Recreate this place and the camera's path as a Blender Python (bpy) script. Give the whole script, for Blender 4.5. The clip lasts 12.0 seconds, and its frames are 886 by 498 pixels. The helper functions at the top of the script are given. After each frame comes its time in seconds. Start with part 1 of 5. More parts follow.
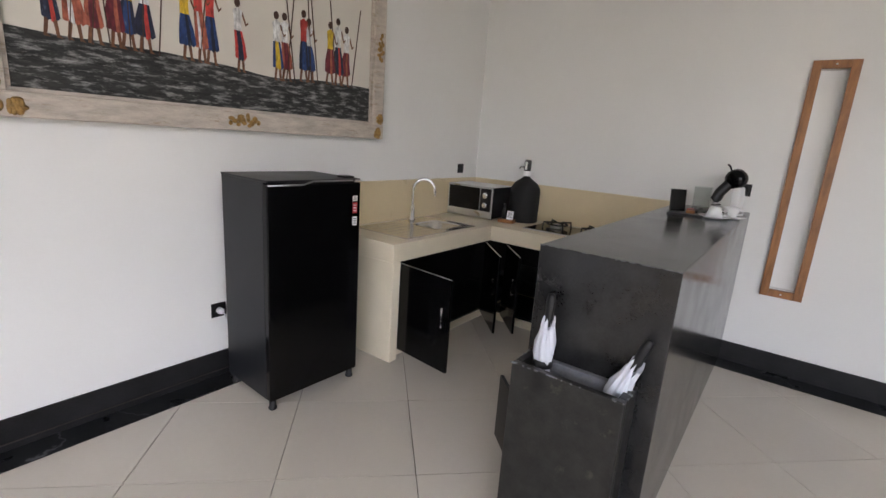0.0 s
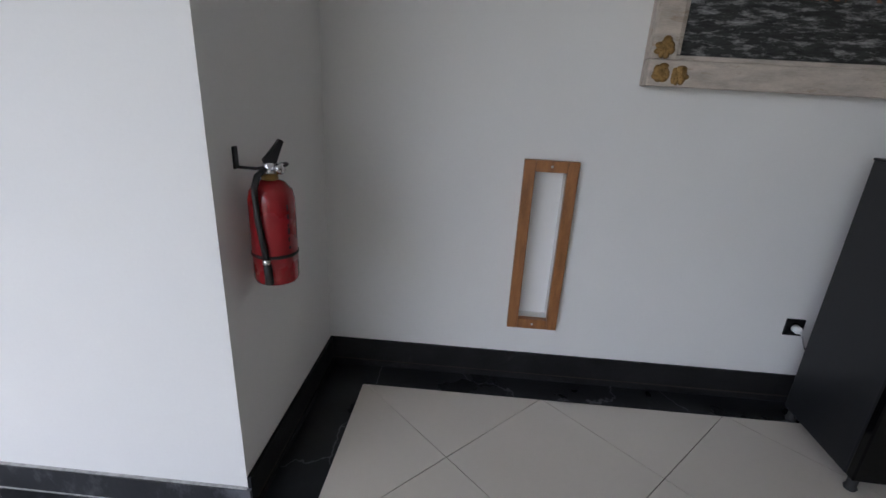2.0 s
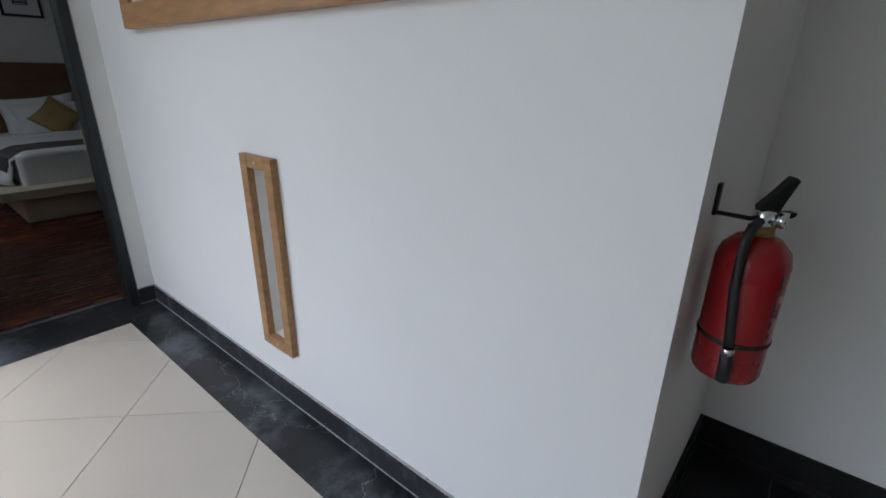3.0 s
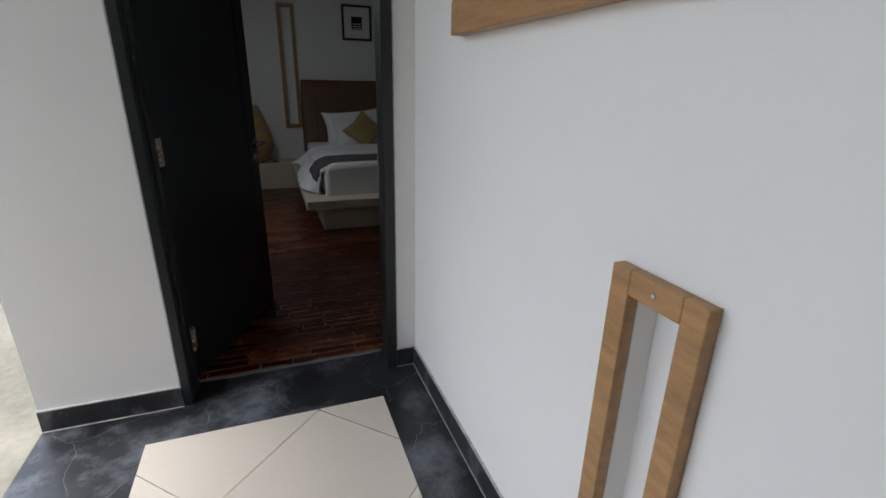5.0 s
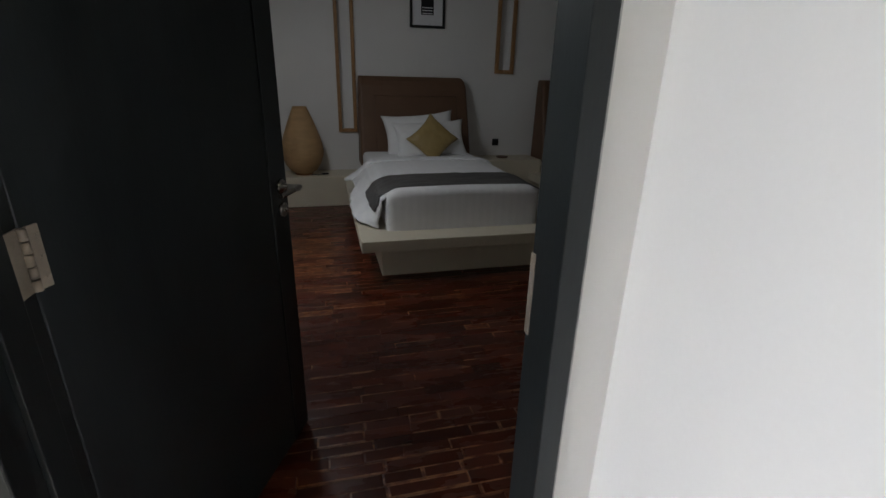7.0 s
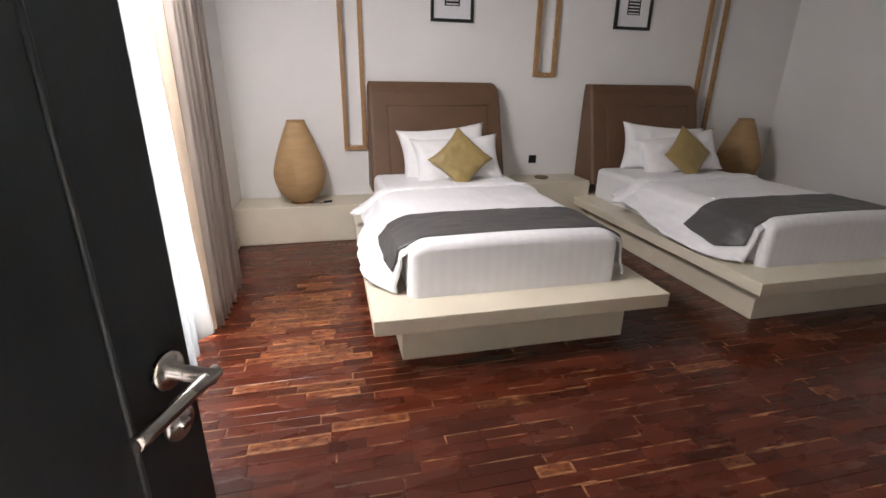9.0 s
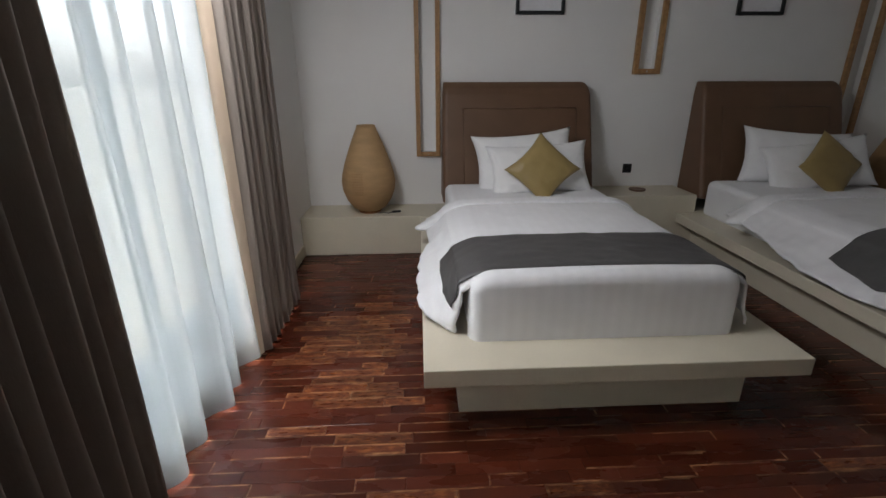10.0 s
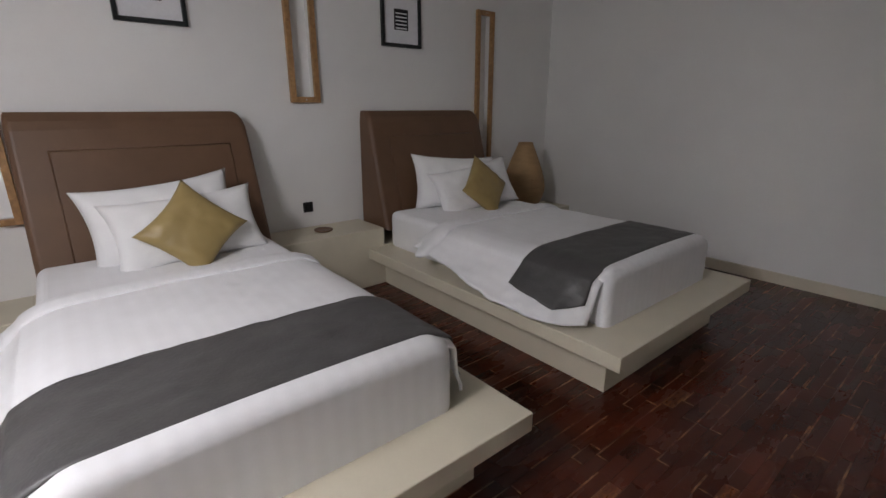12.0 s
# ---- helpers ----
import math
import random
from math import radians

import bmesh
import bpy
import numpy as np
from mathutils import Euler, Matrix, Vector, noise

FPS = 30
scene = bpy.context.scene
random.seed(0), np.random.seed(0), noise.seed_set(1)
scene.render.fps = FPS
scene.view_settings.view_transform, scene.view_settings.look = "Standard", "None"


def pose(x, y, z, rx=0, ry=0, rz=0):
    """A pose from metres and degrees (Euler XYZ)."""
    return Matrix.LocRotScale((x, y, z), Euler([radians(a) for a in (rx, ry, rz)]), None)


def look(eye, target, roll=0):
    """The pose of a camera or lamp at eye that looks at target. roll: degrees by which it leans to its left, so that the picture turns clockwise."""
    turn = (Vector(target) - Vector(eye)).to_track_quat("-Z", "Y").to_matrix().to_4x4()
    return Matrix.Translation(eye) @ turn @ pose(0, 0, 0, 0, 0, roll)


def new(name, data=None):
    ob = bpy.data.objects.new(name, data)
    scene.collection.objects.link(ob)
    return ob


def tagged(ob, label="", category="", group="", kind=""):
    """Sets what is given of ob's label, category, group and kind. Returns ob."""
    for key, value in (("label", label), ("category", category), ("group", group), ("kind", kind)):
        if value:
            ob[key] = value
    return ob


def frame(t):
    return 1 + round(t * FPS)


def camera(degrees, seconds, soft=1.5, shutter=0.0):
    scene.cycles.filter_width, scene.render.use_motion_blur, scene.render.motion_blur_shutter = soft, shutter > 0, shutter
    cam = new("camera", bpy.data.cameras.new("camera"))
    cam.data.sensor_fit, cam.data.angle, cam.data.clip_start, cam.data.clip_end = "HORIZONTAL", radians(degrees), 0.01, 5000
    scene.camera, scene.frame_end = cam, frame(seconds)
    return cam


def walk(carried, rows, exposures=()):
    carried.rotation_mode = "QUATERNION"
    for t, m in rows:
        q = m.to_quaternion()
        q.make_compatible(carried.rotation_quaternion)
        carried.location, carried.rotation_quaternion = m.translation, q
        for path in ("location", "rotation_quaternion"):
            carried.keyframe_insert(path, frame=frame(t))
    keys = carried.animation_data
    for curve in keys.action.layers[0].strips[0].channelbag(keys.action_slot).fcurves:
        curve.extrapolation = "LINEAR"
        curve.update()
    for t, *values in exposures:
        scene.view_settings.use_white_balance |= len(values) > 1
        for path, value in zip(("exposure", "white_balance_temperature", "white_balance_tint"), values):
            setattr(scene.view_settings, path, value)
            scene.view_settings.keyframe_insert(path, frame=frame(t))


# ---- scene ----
cam = camera(87.3, 12.0)
PATH = [
    (0, (0.27, 0.06, 1.483), (-0.889, 1.624, 1.026), 4.0),
    (0.5, (0.212, 0.04, 1.473), (-1.151, 1.417, 0.977), 3.9),
    (1, (0.089, -0.004, 1.446), (-1.548, 0.999, 0.886), 3.9),
    (1.5, (-0.096, -0.042, 1.451), (-1.939, 0.429, 0.832), 3.6),
    (2, (-0.232, -0.219, 1.433), (-2.109, -0.328, 0.752), 3.1),
    (2.5, (-0.339, -0.501, 1.437), (-2.091, -1.166, 0.738), 1.7),
    (3, (-0.47, -0.746, 1.426), (-1.911, -1.936, 0.713), 0.9),
    (3.5, (-0.586, -0.954, 1.424), (-1.68, -2.468, 0.708), 0.8),
    (5.5, (-0.757, -2.179, 1.448), (-1.378, -3.958, 0.777), 1.2),
    (6, (-0.78, -2.506, 1.454), (-1.332, -4.304, 0.774), 1.0),
    (6.5, (-0.857, -2.849, 1.462), (-1.338, -4.664, 0.773), 1.2),
    (7, (-0.821, -3.222, 1.46), (-1.295, -5.037, 0.768), 1.5),
    (8.8, (-0.89, -4.255, 1.45), (-1.368, -6.078, 0.779), 1.1),
    (9, (-0.904, -4.344, 1.451), (-1.34, -6.176, 0.778), 0.8),
    (9.5, (-0.986, -4.57, 1.456), (-1.196, -6.444, 0.791), 0.2),
    (10, (-1.045, -4.763, 1.457), (-1.14, -6.644, 0.782), -0.2),
    (10.5, (-1.088, -4.985, 1.466), (-1.301, -6.865, 0.819), -0.5),
    (11, (-1.195, -5.166, 1.472), (-1.606, -7.024, 0.855), -0.3),
    (11.5, (-1.353, -5.302, 1.498), (-2.108, -7.057, 0.907), -0.2),
    (12, (-1.463, -5.413, 1.484), (-2.679, -6.891, 0.902), -0.0),
]
EXPOSURE = [(0.0, 3.4, 6650, 17), (1.5, 3.36, 6450, 16), (2.0, 2.4, 6050, 14), (2.5, 2.05, 5950, 12), (3.5, 1.85, 5950, 10), (5.5, 2.02, 6350, 11), (6.5, 2.34, 6400, 10), (7.0, 2.74, 6450, 11), (9.0, 5.4, 6900, 20), (9.5, 4.87, 6600, 17), (9.8, 4.45, 6550, 15), (10.5, 4.02, 6500, 13), (11.0, 4.0, 6450, 18), (11.5, 4.5, 6650, 19), (12.0, 4.8, 6650, 18)]
walk(cam, [(t, look(eye, target, roll)) for t, eye, target, roll in PATH], EXPOSURE)

# ---- light ----
world = bpy.data.worlds.new("sky")
scene.world = world
world.use_nodes = True
wn = world.node_tree.nodes
sky = wn.new("ShaderNodeTexSky")
sky.sky_type = "NISHITA"
sky.sun_disc = False
sky.sun_elevation = radians(70)
sky.sun_rotation = radians(80)
sky.air_density, sky.dust_density, sky.ozone_density = 1.0, 4.0, 1.0
wn["Background"].inputs[1].default_value = 0.15
haze = wn.new("ShaderNodeHueSaturation")
haze.inputs["Saturation"].default_value = 0.5
world.node_tree.links.new(sky.outputs[0], haze.inputs["Color"])
world.node_tree.links.new(haze.outputs[0], wn["Background"].inputs[0])
sun = new("sun", bpy.data.lights.new("sun", "SUN"))
sun.data.energy, sun.data.angle, sun.data.color = 0.6, radians(30), (1.0, 0.97, 0.93)
sun.matrix_world = look((3.2, 0.6, 9.0), (0, 0, 0))
# added area lamp before the sheer's top, filling in window light the curtain blocks
upper = new("window_daylight", bpy.data.lights.new("window_daylight", "AREA"))
upper.data.shape, upper.data.size, upper.data.size_y = "RECTANGLE", 0.85, 0.6
upper.data.energy, upper.data.color = 2.25, (0.95, 0.98, 1.0)
upper.matrix_world = look((-0.15, -6.56, 2.36), (-0.9, -6.9, 0.85))


# ---- materials ----
def material(name, color, rough=0.5, metal=0.0, vary=0.1, scale=6.0, grain=60.0, bump=0.05, spot=None, spot_at=0.62, stretch=(1, 1, 1), pieces=0.0, rough_vary=0.1, spec=0.5, coat=0.0):
    """A surface with broad mottling, fine grain, optional stains of another colour, and a small relief."""
    m = bpy.data.materials.new(name)
    m.use_nodes = True
    nodes, link = m.node_tree.nodes, m.node_tree.links.new
    shader = nodes["Principled BSDF"]
    place = nodes.new("ShaderNodeNewGeometry")
    mapping = nodes.new("ShaderNodeMapping")
    mapping.inputs["Scale"].default_value = stretch
    link(place.outputs["Position"], mapping.inputs[0])
    broad, fine = nodes.new("ShaderNodeTexNoise"), nodes.new("ShaderNodeTexNoise")
    for tex, s, d in ((broad, scale, 5), (fine, grain, 6)):
        tex.inputs["Scale"].default_value, tex.inputs["Detail"].default_value = s, d
        link(mapping.outputs[0], tex.inputs["Vector"])
    both = nodes.new("ShaderNodeMath")
    both.operation = "MULTIPLY_ADD"
    both.inputs[1].default_value = 0.35
    link(fine.outputs["Fac"], both.inputs[0])
    link(broad.outputs["Fac"], both.inputs[2])
    ramp = nodes.new("ShaderNodeValToRGB")
    e = ramp.color_ramp.elements
    e[0].position, e[1].position = 0.42, 0.95
    e[0].color = (*[c * (1 - vary) for c in color], 1)
    e[1].color = (*[min(1, c * (1 + vary)) for c in color], 1)
    link(both.outputs[0], ramp.inputs[0])
    out = ramp.outputs[0]
    if pieces:
        info = nodes.new("ShaderNodeObjectInfo")
        add = nodes.new("ShaderNodeMath")
        add.operation = "MULTIPLY_ADD"
        add.inputs[1].default_value, add.inputs[2].default_value = 2 * pieces, 1 - pieces
        link(info.outputs["Random"], add.inputs[0])
        hsv = nodes.new("ShaderNodeHueSaturation")
        link(add.outputs[0], hsv.inputs["Value"])
        link(out, hsv.inputs["Color"])
        out = hsv.outputs[0]
    if spot:
        stain = nodes.new("ShaderNodeTexNoise")
        stain.inputs["Scale"].default_value, stain.inputs["Detail"].default_value = scale * 0.7, 9
        stain.inputs["Roughness"].default_value = 0.7
        link(mapping.outputs[0], stain.inputs["Vector"])
        cut = nodes.new("ShaderNodeMapRange")
        cut.inputs["From Min"].default_value, cut.inputs["From Max"].default_value = spot_at, spot_at + 0.16
        link(stain.outputs["Fac"], cut.inputs["Value"])
        mix = nodes.new("ShaderNodeMix")
        mix.data_type = "RGBA"
        link(cut.outputs[0], mix.inputs["Factor"])
        link(out, mix.inputs["A"])
        mix.inputs["B"].default_value = (*spot, 1)
        out = mix.outputs["Result"]
    link(out, shader.inputs["Base Color"])
    shine = nodes.new("ShaderNodeMapRange")
    shine.inputs["To Min"].default_value, shine.inputs["To Max"].default_value = max(0.02, rough - rough_vary), min(1, rough + rough_vary)
    link(broad.outputs["Fac"], shine.inputs["Value"])
    link(shine.outputs[0], shader.inputs["Roughness"])
    shader.inputs["Metallic"].default_value = metal
    shader.inputs["Specular IOR Level"].default_value = spec
    shader.inputs["Coat Weight"].default_value = coat
    if bump:
        relief = nodes.new("ShaderNodeBump")
        relief.inputs["Strength"].default_value, relief.inputs["Distance"].default_value = bump, 0.01
        link(both.outputs[0], relief.inputs["Height"])
        link(relief.outputs[0], shader.inputs["Normal"])
    return m


def cracked(m, scale, width, color):
    """Thin pale crack lines over the base colour of m."""
    nodes, link = m.node_tree.nodes, m.node_tree.links.new
    shader = nodes["Principled BSDF"]
    place, warp = nodes.new("ShaderNodeNewGeometry"), nodes.new("ShaderNodeTexNoise")
    warp.inputs["Scale"].default_value, warp.inputs["Detail"].default_value = 4, 6
    link(place.outputs["Position"], warp.inputs["Vector"])
    shift = nodes.new("ShaderNodeVectorMath")
    shift.operation = "MULTIPLY_ADD"
    shift.inputs[1].default_value = (0.35, 0.35, 0.35)
    link(warp.outputs["Color"], shift.inputs[0])
    link(place.outputs["Position"], shift.inputs[2])
    cells = nodes.new("ShaderNodeTexVoronoi")
    cells.feature = "DISTANCE_TO_EDGE"
    cells.inputs["Scale"].default_value = scale
    link(shift.outputs[0], cells.inputs["Vector"])
    cut = nodes.new("ShaderNodeMapRange")
    cut.inputs["From Min"].default_value, cut.inputs["From Max"].default_value = 0, width
    cut.inputs["To Min"].default_value, cut.inputs["To Max"].default_value = 0.7, 0
    link(cells.outputs[0], cut.inputs["Value"])
    mix = nodes.new("ShaderNodeMix")
    mix.data_type = "RGBA"
    old = shader.inputs["Base Color"].links[0].from_socket
    link(cut.outputs[0], mix.inputs["Factor"])
    link(old, mix.inputs["A"])
    mix.inputs["B"].default_value = (*color, 1)
    link(mix.outputs["Result"], shader.inputs["Base Color"])
    return m


def plank_material(name="parquet", scale=2.0, at=0.55, color=(0.074, 0.0148, 0.0062), spot=(0.1, 0.022, 0.009), rough=0.27):
    """Dark red-brown parquet strips, each its own tone, worn pale along some ends."""
    m = material(name, color, rough, vary=0.35, scale=scale, grain=34, bump=0.09, stretch=(1.2, 3.5, 1), spot=spot, spot_at=at, rough_vary=0.12, spec=0.42)
    nodes, link = m.node_tree.nodes, m.node_tree.links.new
    shader = nodes["Principled BSDF"]
    info, geo = nodes.new("ShaderNodeObjectInfo"), nodes.new("ShaderNodeNewGeometry")
    add = nodes.new("ShaderNodeMath")
    link(info.outputs["Random"], add.inputs[0])
    link(geo.outputs["Random Per Island"], add.inputs[1])
    fract = nodes.new("ShaderNodeMath")
    fract.operation = "FRACT"
    link(add.outputs[0], fract.inputs[0])
    tone = nodes.new("ShaderNodeMapRange")
    tone.inputs["To Min"].default_value, tone.inputs["To Max"].default_value = 0.7, 1.3
    link(fract.outputs[0], tone.inputs["Value"])
    hsv = nodes.new("ShaderNodeHueSaturation")
    link(tone.outputs[0], hsv.inputs["Value"])
    link(shader.inputs["Base Color"].links[0].from_socket, hsv.inputs["Color"])
    link(hsv.outputs[0], shader.inputs["Base Color"])
    return m


def sheer_material():
    m = bpy.data.materials.new("sheer_voile")
    m.use_nodes = True
    nodes, link = m.node_tree.nodes, m.node_tree.links.new
    nodes.remove(nodes["Principled BSDF"])
    cloth, back, clear = nodes.new("ShaderNodeBsdfDiffuse"), nodes.new("ShaderNodeBsdfTranslucent"), nodes.new("ShaderNodeBsdfTransparent")
    cloth.inputs["Color"].default_value = (0.86, 0.87, 0.87, 1)
    back.inputs["Color"].default_value = (0.062, 0.073, 0.075, 1)
    one, two = nodes.new("ShaderNodeMixShader"), nodes.new("ShaderNodeMixShader")
    one.inputs[0].default_value = 0.7
    link(cloth.outputs[0], one.inputs[1])
    link(back.outputs[0], one.inputs[2])
    weave, place = nodes.new("ShaderNodeTexNoise"), nodes.new("ShaderNodeNewGeometry")
    weave.inputs["Scale"].default_value = 220
    link(place.outputs["Position"], weave.inputs["Vector"])
    cut = nodes.new("ShaderNodeMapRange")
    cut.inputs["To Min"].default_value, cut.inputs["To Max"].default_value = 0.87, 0.96
    link(weave.outputs["Fac"], cut.inputs["Value"])
    link(cut.outputs[0], two.inputs[0])
    link(clear.outputs[0], two.inputs[1])
    link(one.outputs[0], two.inputs[2])
    link(two.outputs[0], nodes["Material Output"].inputs["Surface"])
    return m


def glass_material():
    m = bpy.data.materials.new("clear_glass")
    m.use_nodes = True
    s = m.node_tree.nodes["Principled BSDF"]
    s.inputs["Base Color"].default_value = (0.95, 0.98, 0.97, 1)
    s.inputs["Transmission Weight"].default_value, s.inputs["Roughness"].default_value, s.inputs["IOR"].default_value = 1.0, 0.02, 1.45
    return m


def thin_glass_material():
    """Thin-walled clear glass: mostly transparent, with a glossy film."""
    m = bpy.data.materials.new("thin_clear_glass")
    m.use_nodes = True
    nodes, link = m.node_tree.nodes, m.node_tree.links.new
    nodes.remove(nodes["Principled BSDF"])
    clear, shine, mix = nodes.new("ShaderNodeBsdfTransparent"), nodes.new("ShaderNodeBsdfGlossy"), nodes.new("ShaderNodeMixShader")
    clear.inputs["Color"].default_value = (0.93, 0.95, 0.94, 1)
    shine.inputs["Roughness"].default_value = 0.05
    mix.inputs[0].default_value = 0.12
    link(clear.outputs[0], mix.inputs[1])
    link(shine.outputs[0], mix.inputs[2])
    link(mix.outputs[0], nodes["Material Output"].inputs["Surface"])
    return m


def satin_material(name, color, stripe):
    """White cotton with woven satin stripes along the bed."""
    m = material(name, color, 0.75, vary=0.03, scale=9, grain=300, bump=0.06, rough_vary=0.05)
    nodes, link = m.node_tree.nodes, m.node_tree.links.new
    shader = nodes["Principled BSDF"]
    place, wave = nodes.new("ShaderNodeNewGeometry"), nodes.new("ShaderNodeTexWave")
    wave.inputs["Scale"].default_value, wave.inputs["Distortion"].default_value = stripe, 0.3
    link(place.outputs["Position"], wave.inputs["Vector"])
    cut = nodes.new("ShaderNodeMapRange")
    cut.inputs["From Min"].default_value, cut.inputs["From Max"].default_value = 0.42, 0.58
    cut.inputs["To Min"].default_value, cut.inputs["To Max"].default_value = 0.55, 0.8
    link(wave.outputs["Fac"], cut.inputs["Value"])
    link(cut.outputs[0], shader.inputs["Roughness"])
    tone = nodes.new("ShaderNodeMapRange")
    tone.inputs["To Min"].default_value, tone.inputs["To Max"].default_value = 0.966, 1.0
    link(wave.outputs["Fac"], tone.inputs["Value"])
    hsv = nodes.new("ShaderNodeHueSaturation")
    link(tone.outputs[0], hsv.inputs["Value"])
    link(shader.inputs["Base Color"].links[0].from_socket, hsv.inputs["Color"])
    link(hsv.outputs[0], shader.inputs["Base Color"])
    shader.inputs["Sheen Weight"].default_value = 0.2
    return m


PAINT = material("white_wall_paint", (0.79, 0.785, 0.765), 0.65, vary=0.025, scale=1.6, grain=90, bump=0.05, spec=0.3)
CEIL = material("white_ceiling_paint", (0.8, 0.795, 0.78), 0.8, vary=0.02, scale=2, bump=0.03)
CEMENT = cracked(material("black_polished_cement", (0.014, 0.015, 0.017), 0.3, vary=0.5, scale=3.5, grain=45, bump=0.05, spot=(0.1, 0.107, 0.12), spot_at=0.62, rough_vary=0.12, spec=0.3), 1.1, 0.006, (0.16, 0.16, 0.17))
SKIRT = material("black_stone_baseboard", (0.016, 0.016, 0.017), 0.45, vary=0.4, scale=7, grain=90, bump=0.12, spot=(0.05, 0.05, 0.054), spot_at=0.6, spec=0.2)
BARSTONE = material("black_honed_terrazzo", (0.014, 0.0142, 0.0145), 0.17, vary=0.6, scale=5, grain=120, bump=0.035, spot=(0.024, 0.024, 0.025), spot_at=0.5, rough_vary=0.1, spec=0.42)
TILE = material("cream_porcelain", (0.6, 0.55, 0.475), 0.2, vary=0.03, scale=2.5, grain=40, bump=0.012, pieces=0.03, rough_vary=0.06, spec=0.38)
GROUT = material("brown_grout", (0.045, 0.036, 0.028), 0.85, vary=0.2, scale=20, bump=0.1)
CREAM = material("cream_polished_cement", (0.76, 0.675, 0.52), 0.32, vary=0.05, scale=5, grain=70, bump=0.03)
SPLASH = material("yellow_cream_splashback", (0.7, 0.58, 0.375), 0.32, vary=0.035, scale=4, grain=70, bump=0.03)
BEDSTONE = material("cream_bed_cement", (0.64, 0.585, 0.46), 0.42, vary=0.05, scale=4, grain=80, bump=0.03)
BLACKGLOSS = material("black_gloss_panel", (0.0025, 0.0025, 0.003), 0.12, vary=0.2, scale=4, bump=0.0, rough_vary=0.04, spec=0.25)
BLACKSATIN = material("black_satin_paint", (0.014, 0.0175, 0.0185), 0.36, vary=0.35, scale=3, grain=50, bump=0.05, stretch=(4, 4, 0.6), spec=0.42)
DARKGREY = material("dark_grey_steel", (0.012, 0.0128, 0.015), 0.4, vary=0.1, scale=3, grain=200, bump=0.02, spec=0.35)
BLACKPLASTIC = material("black_plastic", (0.009, 0.009, 0.01), 0.4, vary=0.15, scale=10, bump=0.02, spec=0.35)
RUBBER = material("black_rubber", (0.012, 0.012, 0.012), 0.6, vary=0.15, scale=10, bump=0.04)
CHROME = material("chrome", (0.75, 0.76, 0.78), 0.12, 1.0, vary=0.04, scale=8, bump=0.0, rough_vary=0.05)
STEEL = material("brushed_steel", (0.6, 0.6, 0.6), 0.3, 1.0, vary=0.06, scale=6, grain=90, bump=0.02, stretch=(1, 6, 1))
TEAK = material("teak", (0.3, 0.125, 0.042), 0.42, vary=0.35, scale=5, grain=40, bump=0.1, stretch=(7, 7, 1.2))
OAK = material("light_teak", (0.37, 0.205, 0.088), 0.45, vary=0.28, scale=5, grain=40, bump=0.1, stretch=(7, 1.2, 7))
OLDWOOD = material("whitewashed_wood", (0.5, 0.44, 0.38), 0.75, vary=0.25, scale=9, grain=60, bump=0.35, stretch=(4, 1, 4), spot=(0.3, 0.22, 0.15), spot_at=0.56)
GOLD = material("tarnished_gold_carving", (0.32, 0.19, 0.06), 0.45, 0.4, vary=0.5, scale=40, bump=0.3)
CANVAS = material("cream_canvas", (0.66, 0.62, 0.55), 0.8, vary=0.05, scale=4, grain=250, bump=0.1)
HILL = material("grey_black_brushwork", (0.022, 0.023, 0.022), 0.7, vary=0.95, scale=24, grain=60, bump=0.25, stretch=(1, 0.7, 3.2), spot=(0.3, 0.295, 0.29), spot_at=0.5)
LEATHER = material("brown_leather", (0.142, 0.076, 0.041), 0.5, vary=0.12, scale=6, grain=180, bump=0.1)
GOLDCLOTH = material("olive_gold_satin", (0.34, 0.245, 0.095), 0.45, vary=0.1, scale=7, grain=350, bump=0.1)
RUNNER = material("grey_bed_runner_cloth", (0.076, 0.073, 0.072), 0.45, vary=0.22, scale=7, grain=90, bump=0.4)
HINGE = material("dull_hinge_steel", (0.36, 0.31, 0.25), 0.5, 0.4, vary=0.12, scale=30, grain=200, bump=0.03)
SHEET = satin_material("white_striped_cotton", (0.8, 0.8, 0.81), 5.0)
PILLOWCLOTH = material("white_pillow_cotton", (0.81, 0.81, 0.81), 0.8, vary=0.02, scale=8, grain=300, bump=0.08)
SINKSTEEL = material("polished_sink_steel", (0.68, 0.66, 0.62), 0.22, 1.0, vary=0.03, scale=6, bump=0.0, rough_vary=0.06)
CEMENTWORN = cracked(material("worn_black_cement", (0.016, 0.0175, 0.02), 0.34, vary=0.6, scale=3.2, grain=45, bump=0.06, spot=(0.125, 0.138, 0.16), spot_at=0.49, rough_vary=0.14), 1.9, 0.0035, (0.26, 0.26, 0.27))
SKIRTWORN = material("worn_black_baseboard", (0.022, 0.023, 0.026), 0.45, vary=0.5, scale=9, grain=90, bump=0.15, spot=(0.12, 0.125, 0.135), spot_at=0.52, stretch=(1, 1, 0.6))
GREYCEMENT = material("bare_grey_cement", (0.16, 0.165, 0.175), 0.6, vary=0.3, scale=12, grain=90, bump=0.15, spot=(0.06, 0.06, 0.065), spot_at=0.58)
CAULK = material("pale_caulk", (0.42, 0.42, 0.41), 0.8, vary=0.3, scale=30, bump=0.1)
DRAPE = material("taupe_drape", (0.29, 0.245, 0.21), 0.8, vary=0.12, scale=6, grain=320, bump=0.15, stretch=(1, 1, 0.3))
LINING = material("beige_drape_lining", (0.55, 0.43, 0.32), 0.85, vary=0.06, scale=6, grain=300, bump=0.08)
SHEER = sheer_material()
